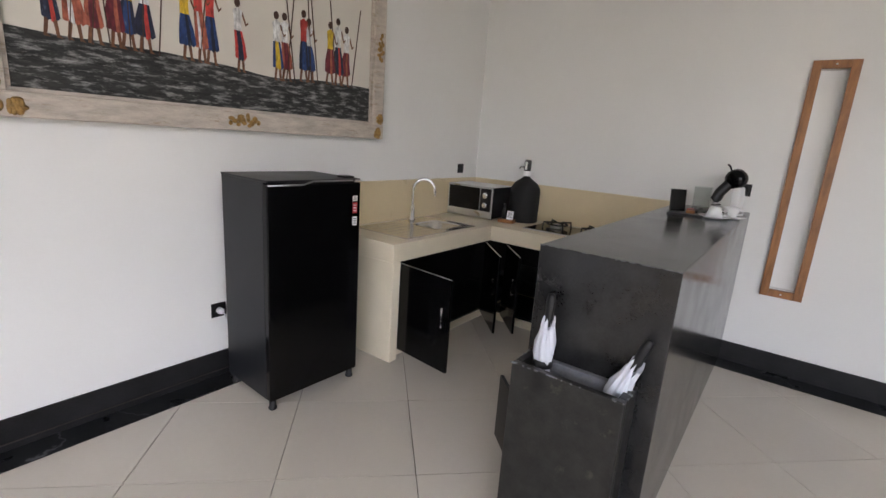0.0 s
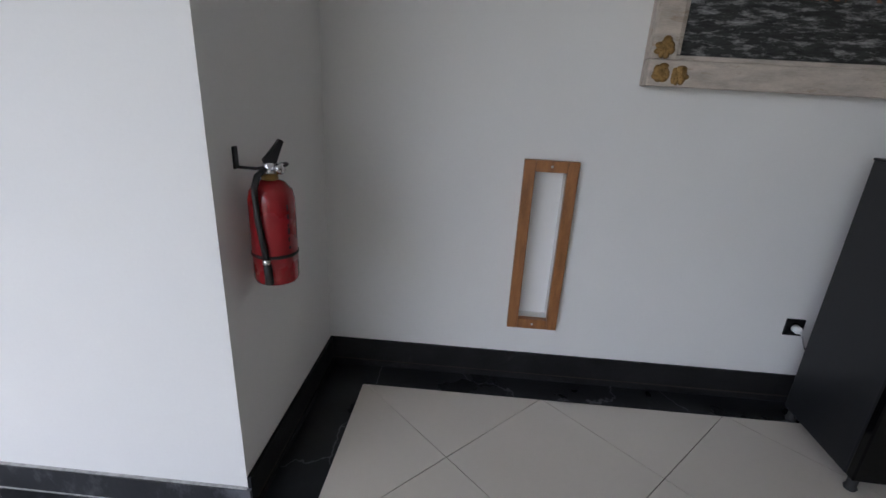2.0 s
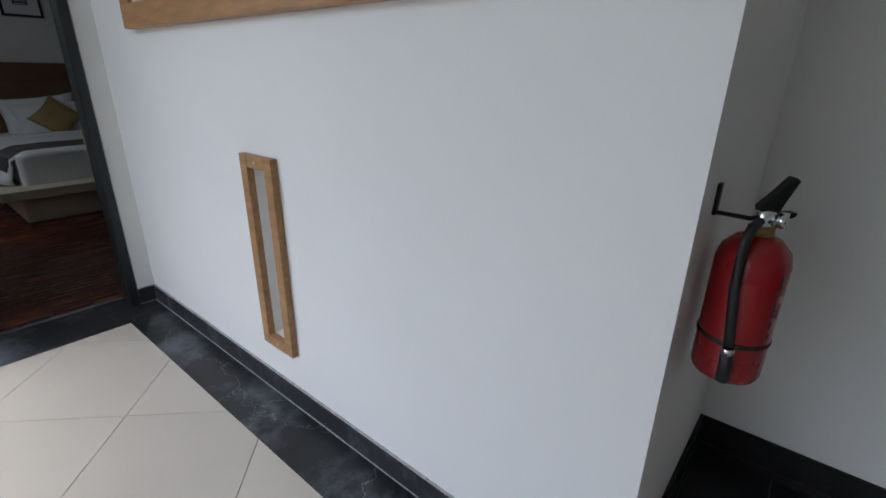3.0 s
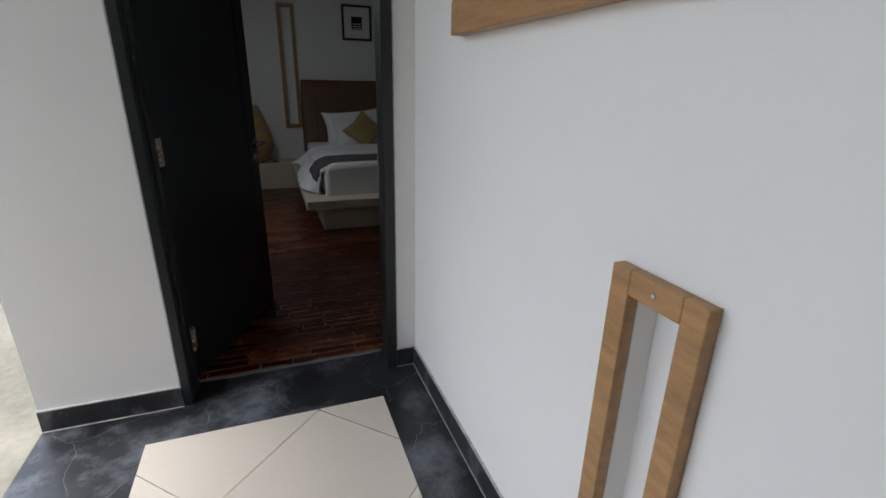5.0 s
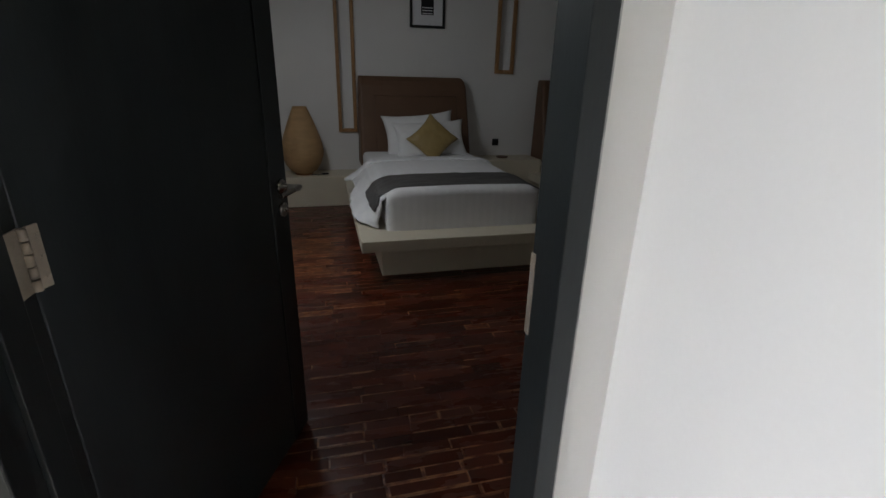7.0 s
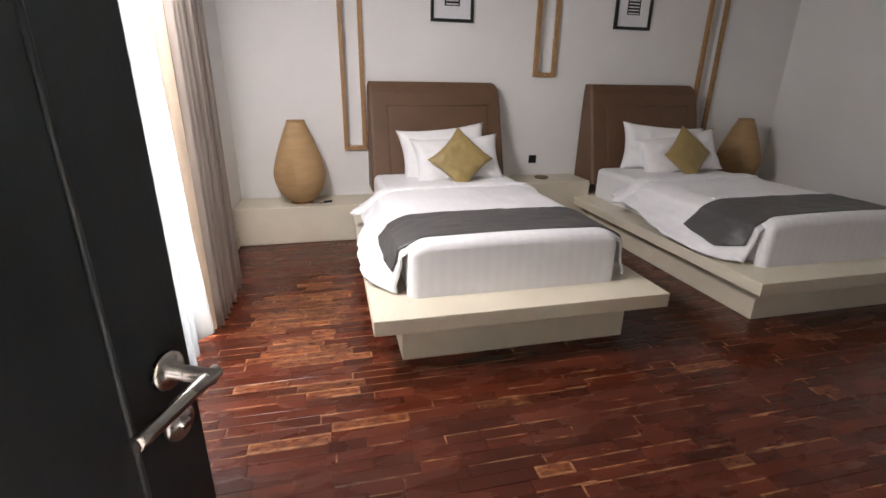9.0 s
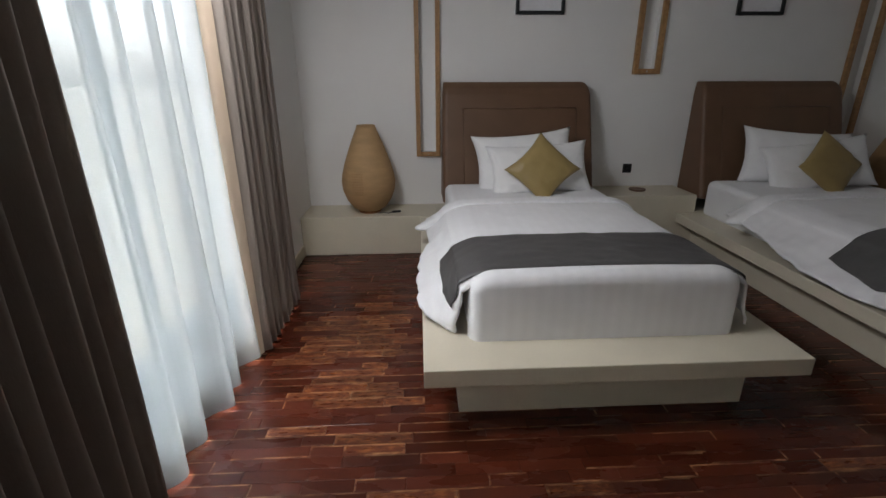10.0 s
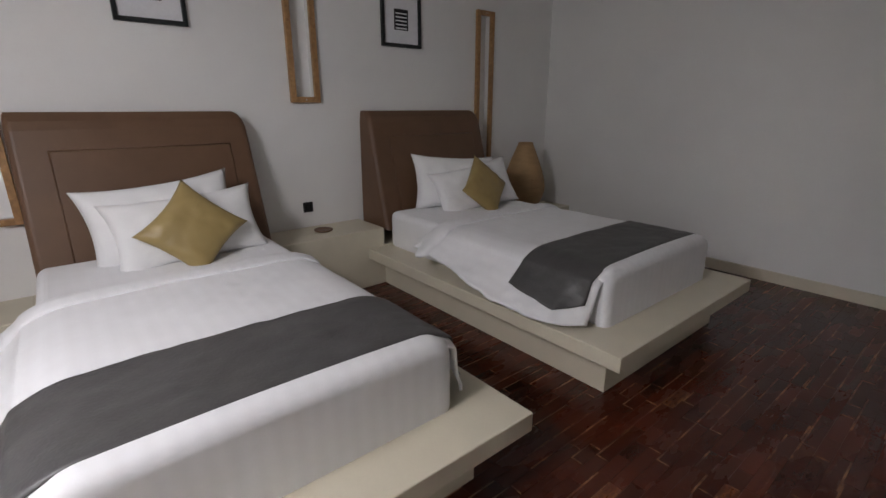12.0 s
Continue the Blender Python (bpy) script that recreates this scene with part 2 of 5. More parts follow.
GLASS = glass_material()
THINGLASS = thin_glass_material()
RATTAN = material("woven_tan_fibre", (0.42, 0.265, 0.125), 0.7, vary=0.14, scale=7, grain=70, bump=0.25, stretch=(1, 1, 3.5))
PARQUET = plank_material()
# bare wood tone, with the window's glow on the floor mixed into it
PARQUETPALE = plank_material("parquet_bare_lit", 17.0, 0.47, (0.1, 0.0225, 0.009), (0.27, 0.095, 0.031), 0.3)
# edge tone for bare wood and for painted corridor light on the edges
WORNLIT = plank_material("worn_lit_plank_edge", 9.0, 0.44, (0.085, 0.019, 0.008), (0.34, 0.16, 0.07), 0.34)
NICKEL = material("brushed_nickel", (0.4, 0.385, 0.36), 0.26, 1.0, vary=0.06, scale=8, grain=80, bump=0.01, rough_vary=0.06)
STANDSTONE = material("worn_black_stone", (0.014, 0.0138, 0.013), 0.36, vary=0.8, scale=16, grain=150, bump=0.2, spot=(0.075, 0.07, 0.055), spot_at=0.6)
PARQUETBED = material("dark_floor_joint", (0.03, 0.01, 0.006), 0.6, vary=0.2)
RED = material("red_enamel", (0.26, 0.008, 0.012), 0.28, vary=0.06, scale=8, bump=0.01)
WHITEPLASTIC = material("white_plastic", (0.8, 0.8, 0.8), 0.35, vary=0.02, scale=8, bump=0.0)
PAPER = material("white_paper", (0.78, 0.78, 0.8), 0.7, vary=0.04, scale=30, bump=0.1)
REDLABEL = material("red_label_print", (0.45, 0.03, 0.04), 0.4, vary=0.1, scale=30, bump=0.0)
JUGCLOTH = material("black_jug_cover", (0.006, 0.006, 0.007), 0.75, vary=0.2, scale=20, bump=0.15)
WHITECLOTH = material("white_umbrella_cloth", (0.6, 0.62, 0.68), 0.6, vary=0.04, scale=20, bump=0.1)
GRASS = material("garden_ground", (0.165, 0.158, 0.125), 0.9, vary=0.4, scale=3, grain=30, bump=0.6, spot=(0.08, 0.09, 0.04), spot_at=0.6)
DARKPAINT = material("dark_brown_pigment", (0.06, 0.025, 0.014), 0.7, vary=0.2, scale=30, bump=0.1)
BROWNPAINT = material("brown_pigment", (0.16, 0.07, 0.035), 0.7, vary=0.4, scale=40, bump=0.1)
PIGMENTS = [material("pigment_" + n, c, 0.7, vary=0.6, scale=35, grain=120, bump=0.15, stretch=(1, 2.2, 0.8), spot=s, spot_at=0.58) for n, c, s in (
    ("blue", (0.02, 0.05, 0.16), (0.25, 0.3, 0.36)), ("maroon", (0.14, 0.018, 0.03), (0.35, 0.13, 0.1)), ("yellow", (0.6, 0.4, 0.03), (0.7, 0.55, 0.15)),
    ("red", (0.5, 0.05, 0.04), (0.55, 0.15, 0.1)), ("white", (0.72, 0.72, 0.7), (0.5, 0.5, 0.5)), ("navy", (0.015, 0.02, 0.045), (0.15, 0.2, 0.3)), ("orange", (0.36, 0.1, 0.06), (0.1, 0.04, 0.06)))]


# ---- building blocks ----
def bx(x0, x1, y0, y1, z0, z1, bevel=0.0, bm=None, segments=2):
    """A box, with bevelled edges if asked, added to bm."""
    made = bmesh.new()
    bmesh.ops.create_cube(made, size=1)
    bmesh.ops.scale(made, vec=(x1 - x0, y1 - y0, z1 - z0), verts=made.verts)
    bmesh.ops.translate(made, vec=((x0 + x1) / 2, (y0 + y1) / 2, (z0 + z1) / 2), verts=made.verts)
    if bevel:
        bmesh.ops.bevel(made, geom=list(made.edges), offset=bevel, segments=segments, affect="EDGES", profile=0.5)
    return joined(bm, made)


def joined(bm, made):
    if bm is None:
        return made
    data = bpy.data.meshes.new("tmp")
    made.to_mesh(data)
    made.free()
    bm.from_mesh(data)
    bpy.data.meshes.remove(data)
    return bm


def moved(bm, m):
    bmesh.ops.transform(bm, matrix=m, verts=bm.verts)
    return bm


def rev(profile, seg=32, bm=None):
    """A body of revolution about z from (radius, height) pairs, bottom to top."""
    made = bmesh.new()
    rings = []
    for r, z in profile:
        if r < 1e-5:
            rings.append([made.verts.new((0, 0, z))])
        else:
            rings.append([made.verts.new((r * math.cos(2 * math.pi * i / seg), r * math.sin(2 * math.pi * i / seg), z)) for i in range(seg)])
    for a, b in zip(rings, rings[1:]):
        for i in range(seg):
            j = (i + 1) % seg
            if len(a) == 1 and len(b) > 1:
                made.faces.new((a[0], b[j], b[i]))
            elif len(b) == 1 and len(a) > 1:
                made.faces.new((a[i], a[j], b[0]))
            elif len(a) > 1:
                made.faces.new((a[i], a[j], b[j], b[i]))
    bmesh.ops.recalc_face_normals(made, faces=made.faces)
    for f in made.faces:
        f.smooth = True
    return joined(bm, made)


def tube(points, r, seg=10, bm=None):
    """A round bar along a line of points."""
    made = bmesh.new()
    pts = [Vector(p) for p in points]
    rings = []
    for i, p in enumerate(pts):
        d = (pts[min(i + 1, len(pts) - 1)] - pts[max(i - 1, 0)]).normalized()
        q = d.to_track_quat("Z", "Y")
        rings.append([made.verts.new(p + q @ Vector((r * math.cos(2 * math.pi * k / seg), r * math.sin(2 * math.pi * k / seg), 0))) for k in range(seg)])
    for a, b in zip(rings, rings[1:]):
        for k in range(seg):
            made.faces.new((a[k], a[(k + 1) % seg], b[(k + 1) % seg], b[k]))
    made.faces.new(rings[0][::-1])
    made.faces.new(rings[-1])
    bmesh.ops.recalc_face_normals(made, faces=made.faces)
    for f in made.faces:
        f.smooth = len(f.verts) == 4
    return joined(bm, made)


def sheet(nu, nv, f, bm=None):
    """A surface from f(u, v), u and v from 0 to 1."""
    made = bmesh.new()
    grid = [[made.verts.new(f(i / nu, j / nv)) for j in range(nv + 1)] for i in range(nu + 1)]
    for i in range(nu):
        for j in range(nv):
            made.faces.new((grid[i][j], grid[i + 1][j], grid[i + 1][j + 1], grid[i][j + 1])).smooth = True
    return joined(bm, made)


def prism(outline, y0, y1, bm=None, bevel=0.0):
    """A solid with an (x, z) outline, from y0 to y1."""
    made = bmesh.new()
    a = [made.verts.new((x, y0, z)) for x, z in outline]
    b = [made.verts.new((x, y1, z)) for x, z in outline]
    n = len(a)
    made.faces.new(a)
    made.faces.new(b[::-1])
    for i in range(n):
        made.faces.new((a[i], b[i], b[(i + 1) % n], a[(i + 1) % n]))
    bmesh.ops.recalc_face_normals(made, faces=made.faces)
    if bevel:
        bmesh.ops.bevel(made, geom=list(made.edges), offset=bevel, segments=2, affect="EDGES", profile=0.5)
    return joined(bm, made)


def solid(name, bm, mat):
    data = bpy.data.meshes.new(name)
    bm.to_mesh(data)
    bm.free()
    data.materials.append(mat)
    return new(name, data)


def part(name, bm, mat, parent, label=""):
    ob = solid(name, bm, mat)
    ob.parent = parent
    return tagged(ob, label)


def thing(name, m, label, category, group=""):
    ob = new(name)
    ob.empty_display_size = 0.05
    ob.matrix_basis = m
    return tagged(ob, label, category, group)


def structure(name, bm, mat, label="", category=""):
    return tagged(solid(name, bm, mat), label, category, kind="structure")


def thick(ob, t, offset=0.0):
    mod = ob.modifiers.new("thickness", "SOLIDIFY")
    mod.thickness, mod.offset = t, offset
    return ob


# ---- plan, in metres ----
WEST, KITCHEN, PILLAR, CORRIDOR, DOORWALL = -2.325, 4.03, -0.905, -1.39, -3.95
EDGE, TOP = 0.28, 3.0
BACK, BEDWEST = -9.16, -6.17

# narrow recesses behind the wall frames: along the wall from, to, bottom, top
SLOT_A, SLOT_B, SLOT_C = (0.245, 0.39, 0.615, 2.085), (0.05, 0.188, 0.352, 1.078), (-2.473, -2.35, 0.325, 1.07)
SLOT_D, SLOT_E, SLOT_F = (-1.204, -1.064, 0.85, 2.38), (-3.181, -3.025, 1.568, 2.378), (-5.165, -5.015, 0.855, 2.375)
SLOT_DEPTH = 0.055


def slotted(along_x, face, back, a0, a1, z0, z1, slots):
    """A wall whose room side lies at face, with shallow recesses let into it."""
    deep = face + SLOT_DEPTH * (1 if back > face else -1)
    bm = None

    def block(u0, u1, w0, w1, f):
        lo, hi = min(f, back), max(f, back)
        return bx(u0, u1, lo, hi, w0, w1, bm=bm) if along_x else bx(lo, hi, u0, u1, w0, w1, bm=bm)
    u = a0
    for s0, s1, b, t in sorted(slots):
        bm = block(u, s0, z0, z1, face)
        bm = block(s0, s1, z0, b, face)
        bm = block(s0, s1, t, z1, face)
        bm = block(s0, s1, b, t, deep)
        u = s1
    bm = block(u, a1, z0, z1, face)
    bmesh.ops.remove_doubles(bm, verts=bm.verts, dist=1e-5)
    return bm


# walls
structure("wall_west", slotted(False, WEST, WEST - 0.2, PILLAR, KITCHEN + 0.2, -0.05, TOP, [SLOT_B]), PAINT, "white painted plaster wall behind kitchen and fridge", "wall")
structure("wall_kitchen", slotted(True, KITCHEN, KITCHEN + 0.2, WEST, 4.8, -0.05, TOP, [SLOT_A]), PAINT, "white painted plaster wall of the kitchen", "wall")
structure("wall_pillar", slotted(False, CORRIDOR, WEST - 0.2, DOORWALL, PILLAR, -0.05, TOP, [SLOT_C]), PAINT, "thick white plastered wall block beside the corridor", "wall")
bm = bx(CORRIDOR, -1.285, DOORWALL - 0.2, DOORWALL, -0.05, TOP)
bx(-0.262, EDGE, DOORWALL - 0.2, DOORWALL, -0.05, TOP, bm=bm)
bx(-1.285, -0.262, DOORWALL - 0.2, DOORWALL, 2.14, TOP, bm=bm)
bx(BEDWEST - 0.2, CORRIDOR, DOORWALL - 0.2, DOORWALL - 0.004, -0.05, TOP, bm=bm)
structure("wall_bedroom_door", bm, PAINT, "white painted wall with a bedroom doorway", "wall")
WY0, WY1, WZ0, WZ1 = -7.75, -5.58, 0.2, 2.75
bm = bx(0, EDGE, WY1, DOORWALL - 0.2, -0.05, TOP)
bx(0, EDGE, BACK - 0.2, WY0, -0.05, TOP, bm=bm)
bx(0, EDGE, WY0, WY1, -0.05, WZ0, bm=bm)
bx(0, EDGE, WY0, WY1, WZ1, TOP, bm=bm)
structure("wall_bedroom_window", bm, PAINT, "white painted bedroom wall with a wide window", "wall")
structure("wall_bedroom_back", slotted(True, BACK, BACK - 0.2, BEDWEST - 0.2, 0, -0.05, TOP, [SLOT_D, SLOT_E, SLOT_F]), PAINT, "white painted bedroom wall behind the beds", "wall")
structure("wall_bedroom_west", bx(BEDWEST - 0.2, BEDWEST, BACK, DOORWALL - 0.2, -0.05, TOP), PAINT, "plain white painted bedroom wall", "wall")
structure("wall_east", bx(4.6, 4.8, PILLAR, KITCHEN, -0.05, TOP), PAINT, "plain white plastered living room wall", "wall")
# header and ceilings are unseen; their depth and overhang set how much sky enters
structure("wall_garden_header", bx(EDGE, 4.6, PILLAR, PILLAR + 0.2, 2.9, TOP), PAINT, "unseen white plastered header over the garden opening", "wall")
structure("ceiling_living", bx(WEST - 0.2, 5.2, PILLAR - 0.9, KITCHEN + 0.2, TOP, TOP + 0.15), CEIL, "white painted living room ceiling", "ceiling")
structure("ceiling_corridor", bx(CORRIDOR, 1.1, DOORWALL, PILLAR - 0.9, TOP, TOP + 0.15), CEIL, "white painted corridor ceiling, unseen, overhang sized to limit skylight", "ceiling")
structure("ceiling_bedroom", bx(BEDWEST - 0.2, 0.5, BACK - 0.2, DOORWALL, TOP, TOP + 0.15), CEIL, "white painted bedroom ceiling", "ceiling")
structure("ground", bx(-300, 300, -300, 300, -0.3, -0.12), GRASS, "bare earth and thin grass outside", "ground")

# floors: a bed of grout, black cement borders, cream tiles laid corner to corner
structure("floor", bx(WEST, 4.8, PILLAR, KITCHEN, -0.12, -0.012), GROUT, "grout bed under cream floor tiles", "floor")
structure("floor_corridor", bx(CORRIDOR, EDGE, DOORWALL - 0.16, PILLAR, -0.12, -0.012), GROUT, "grout bed under corridor tiles", "floor")
FX0, FX1, FY0, FY1 = -2.14, 4.4, -0.69, 3.83
CX0, CX1, CY0 = -1.155, -0.146, -3.715
bm = bx(WEST, FX0, FY0, FY1, -0.012, 0)
bx(WEST, 4.8, FY1, KITCHEN, -0.012, 0, bm=bm)
bx(WEST, CX0, PILLAR, FY0, -0.012, 0, bm=bm)
bx(CX1, 4.8, PILLAR, FY0, -0.012, 0, bm=bm)
bx(FX1, 4.8, FY0, FY1, -0.012, 0, bm=bm)
structure("floor_border", bm, CEMENT, "black polished cement floor border", "floor border")
bm = bx(CORRIDOR, CX0, CY0, PILLAR, -0.012, 0)
bx(CX1, EDGE, CY0, PILLAR, -0.012, 0, bm=bm)
bx(CORRIDOR, EDGE, DOORWALL, CY0, -0.012, 0, bm=bm)
bx(-1.285, -0.262, DOORWALL - 0.16, DOORWALL, -0.012, 0, bm=bm)
structure("floor_border_corridor", bm, CEMENTWORN, "black cement corridor border, stained pale and cracked", "floor border")
structure("floor_bedroom", bx(BEDWEST, 0, BACK, DOORWALL - 0.16, -0.12, -0.01), PARQUETBED, "dark joints under bedroom parquet", "floor")

# baseboards
LIVING = ("baseboard_west", "baseboard_pillar", "baseboard_kitchen")
for name, b in (("baseboard_west", (WEST, WEST + 0.014, PILLAR + 0.014, KITCHEN)), ("baseboard_kitchen", (0.035, 4.6, KITCHEN - 0.014, KITCHEN)), ("baseboard_pillar", (WEST, CORRIDOR, PILLAR, PILLAR + 0.014)),
                ("baseboard_corridor", (CORRIDOR, CORRIDOR + 0.014, DOORWALL + 0.014, PILLAR + 0.014)), ("baseboard_doorway", (CORRIDOR, -1.285, DOORWALL, DOORWALL + 0.014)),
                ("baseboard_garden", (-0.262, EDGE, DOORWALL, DOORWALL + 0.014))):
    structure(name, bx(*b, 0, 0.146 if name in LIVING else 0.1, 0.002), SKIRT if name in LIVING else SKIRTWORN, "narrow black stone baseboard", "baseboard")
structure("baseboard_toe_west", bx(WEST + 0.014, WEST + 0.024, PILLAR + 0.024, 2.17, 0, 0.028, 0.001), SKIRT, "low black toe strip under the baseboard", "baseboard")
structure("baseboard_toe_pillar", bx(WEST + 0.014, CORRIDOR + 0.014, PILLAR + 0.014, PILLAR + 0.024, 0, 0.028, 0.001), SKIRT, "low black toe strip under the baseboard", "baseboard")
structure("trim_west", bx(WEST + 0.014, WEST + 0.017, PILLAR + 0.024, 2.17, 0.028, 0.031), GROUT, "thin dusty joint line along the baseboard", "trim")
structure("trim_pillar", bx(WEST + 0.014, CORRIDOR + 0.014, PILLAR + 0.014, PILLAR + 0.017, 0.028, 0.031), GROUT, "thin dusty joint line along the baseboard", "trim")
structure("trim_corridor_top", bx(CORRIDOR, CORRIDOR + 0.01, DOORWALL + 0.014, PILLAR, 0.1, 0.1035), CAULK, "pale paint edge on the baseboard", "trim")
structure("trim_garden_top", bx(-0.262, EDGE, DOORWALL, DOORWALL + 0.01, 0.1, 0.1035), CAULK, "pale paint edge on the baseboard", "trim")
structure("trim_doorway_top", bx(CORRIDOR + 0.014, -1.285, DOORWALL, DOORWALL + 0.01, 0.1, 0.1035), CAULK, "pale paint edge on the baseboard", "trim")
for name, b in (("trim_corridor", (CORRIDOR + 0.014, CORRIDOR + 0.018, DOORWALL + 0.018, PILLAR + 0.014)),
                ("trim_doorway", (CORRIDOR + 0.014, -1.285, DOORWALL + 0.014, DOORWALL + 0.018)), ("trim_garden", (-0.262, EDGE, DOORWALL + 0.014, DOORWALL + 0.018))):
    structure(name, bx(*b, 0, 0.003), CAULK, "thin pale caulk line along the baseboard", "trim")
structure("trim_door_edge", bx(-1.291, -1.285, DOORWALL, DOORWALL + 0.006, 0, 2.14), CAULK, "thin pale caulk line beside the door frame", "trim")
structure("trim_door_side", bx(-0.262, -0.256, DOORWALL, DOORWALL + 0.006, 0, 2.14), CAULK, "thin pale caulk line beside the door frame", "trim")
structure("baseboard_bedroom", bx(BEDWEST, BEDWEST + 0.015, -8.72, DOORWALL - 0.2, 0, 0.1, 0.002), BEDSTONE, "cream baseboard of the bedroom wall", "baseboard")
structure("baseboard_window", bx(-0.015, 0, -8.72, DOORWALL - 0.2, 0, 0.1, 0.002), BEDSTONE, "cream baseboard under the window", "baseboard")

# bedroom door: black frame, black leaf standing open
door = structure("door_1", bx(-0.3, -0.262, DOORWALL - 0.2, DOORWALL + 0.012, 0, 2.14, 0.004), BLACKSATIN, "black painted bedroom door standing open in its frame", "door")
post = bx(-1.285, -1.236, DOORWALL - 0.112, DOORWALL + 0.012, 0, 2.14, 0.003)
bx(-1.285, -1.2805, DOORWALL - 0.2, DOORWALL - 0.112, 0, 2.14, bm=post)
part("frame_post", post, BLACKSATIN, door)
part("frame_head", bx(-1.24, -0.3, DOORWALL - 0.2, DOORWALL + 0.012, 2.06, 2.14, 0.004), BLACKSATIN, door)
part("door_stop", bx(-0.311, -0.3, DOORWALL - 0.135, DOORWALL - 0.06, 0, 2.06, 0.002), BLACKSATIN, door)
part("threshold", bx(-1.24, -0.3, DOORWALL - 0.185, DOORWALL - 0.16, -0.02, 0.004, 0.002), GREYCEMENT, door, "worn grey threshold strip")
LEAF = pose(-0.305, -4.142, 0.01, 0, 0, -90 - 24.0)
leaf = part("leaf", moved(bx(-0.006, 0.93, 0, 0.04, 0, 2.04, 0.003), LEAF), BLACKSATIN, door)
for z in (0.16, 1.07, 1.83):
    hb = bx(0.002, 0.026, -0.0045, -0.001, z, z + 0.12, 0.001)
    for q in range(5):
        tube([(-0.006, -0.007, z + 0.024 * q + 0.0015), (-0.006, -0.007, z + 0.024 * q + 0.0225)], 0.0075, bm=hb)
    for k in range(3):
        tube([(0.02, -0.007, z + 0.02 + 0.04 * k), (0.02, -0.0045, z + 0.02 + 0.04 * k)], 0.004, bm=hb)
    hb = moved(hb, LEAF)
    bx(-0.3045, -0.3005, -4.135, -4.088, z + 0.01, z + 0.13, 0.001, bm=hb)
    part("hinge", hb, HINGE, door, "brushed steel butt hinge")
for side in (-1, 1):
    y0 = -0.001 if side < 0 else 0.041
    hb = moved(rev([(0, 0), (0.027, 0), (0.027, 0.006), (0.022, 0.009), (0.011, 0.01), (0.011, 0.072), (0, 0.072)]), pose(0.885, y0, 1.07, 90 if side < 0 else -90))
    yy = y0 + side * 0.066
    tube([(0.899, yy, 1.07), (0.87, yy, 1.07), (0.78, yy, 1.067), (0.76, yy, 1.067)], 0.0095, 14, bm=hb)
    part("lever_handle", moved(hb, LEAF), NICKEL, door, "brushed nickel lever handle")
    hb = moved(rev([(0, 0), (0.026, 0), (0.026, 0.006), (0.021, 0.009), (0.009, 0.009), (0.009, 0.016), (0, 0.016)]), pose(0.885, y0, 0.985, 90 if side < 0 else -90))
    part("lock_rose", moved(hb, LEAF), NICKEL, door, "round nickel lock plate")
    part("leaf_bead", moved(tube([(0.815, y0, 0.0), (0.815, y0, 2.03)], 0.004, 8), LEAF), BLACKSATIN, leaf)
part("strike_plate", bx(-1.237, -1.2335, DOORWALL - 0.1135, DOORWALL - 0.094, 0.93, 1.12, 0.001), HINGE, door, "steel strike plate")

# bedroom window
win = structure("window_1", bx(0.12, 0.18, WY0, WY0 + 0.06, WZ0, WZ1, 0.003), BLACKSATIN, "wide bedroom window with dark frame behind sheer curtains", "window")
part("window_frame", bx(0.12, 0.18, WY1 - 0.06, WY1, WZ0, WZ1, 0.003), BLACKSATIN, win)
part("window_frame", bx(0.12, 0.18, WY0 + 0.06, WY1 - 0.06, WZ0, WZ0 + 0.06, 0.003), BLACKSATIN, win)
part("window_frame", bx(0.12, 0.18, WY0 + 0.06, WY1 - 0.06, WZ1 - 0.06, WZ1, 0.003), BLACKSATIN, win)
step = (WY1 - WY0 - 0.12) / 2
for k in range(2):
    y0 = WY0 + 0.06 + k * step
    if k:
        part("mullion", bx(0.125, 0.175, y0 - 0.03, y0 + 0.03, WZ0 + 0.06, WZ1 - 0.06, 0.003), BLACKSATIN, win)
    pane = part("pane", bx(0.146, 0.152, y0 + (0.03 if k else 0), y0 + step - (0.03 if k < 1 else 0), WZ0 + 0.06, WZ1 - 0.06), GLASS, win)
    pane.visible_shadow = False
# outer sill, added dark to stop the sunlit wall top glaring through the sheer
part("window_sill", bx(0.182, 0.3, WY0 + 0.002, WY1 - 0.002, WZ0, WZ0 + 0.02, 0.004), CEMENT, win)
part("window_sill", bx(-0.02, 0.12, WY0, WY1, WZ0 - 0.03, WZ0 + 0.004, 0.004), CEMENT, win)


# ---- kitchen ----
CT = 0.815  # worktop height
CX = -1.68  # front of the sink run
CYF = 3.345  # front of the hob run
top = thing("worktop", pose(0, 0, 0), "cream polished cement worktop in an L along two walls", "worktop")
SX0, SX1, SY0, SY1 = -2.1, -1.8, 2.79, 3.12  # sink bowl
bm = bx(WEST, CX, 2.17, SY0, CT - 0.12, CT)
bx(WEST, CX, SY1, KITCHEN, CT - 0.12, CT, bm=bm)
bx(WEST, SX0, SY0, SY1, CT - 0.12, CT, bm=bm)
bx(SX1, CX, SY0, SY1, CT - 0.12, CT, bm=bm)
bx(CX, -0.46, CYF, KITCHEN, CT - 0.12, CT, bm=bm)
bmesh.ops.remove_doubles(bm, verts=bm.verts, dist=1e-5)
part("slab", bm, CREAM, top)
part("end_panel", bx(-2.31, CX, 2.17, 2.245, 0, CT - 0.12, 0.006), CREAM, top)
part("plinth", bx(-2.3, CX - 0.05, 2.245, KITCHEN - 0.02, 0, 0.08), CREAM, top)
part("plinth", bx(CX - 0.05, -0.46, CYF + 0.05, KITCHEN - 0.02, 0, 0.08), CREAM, top)
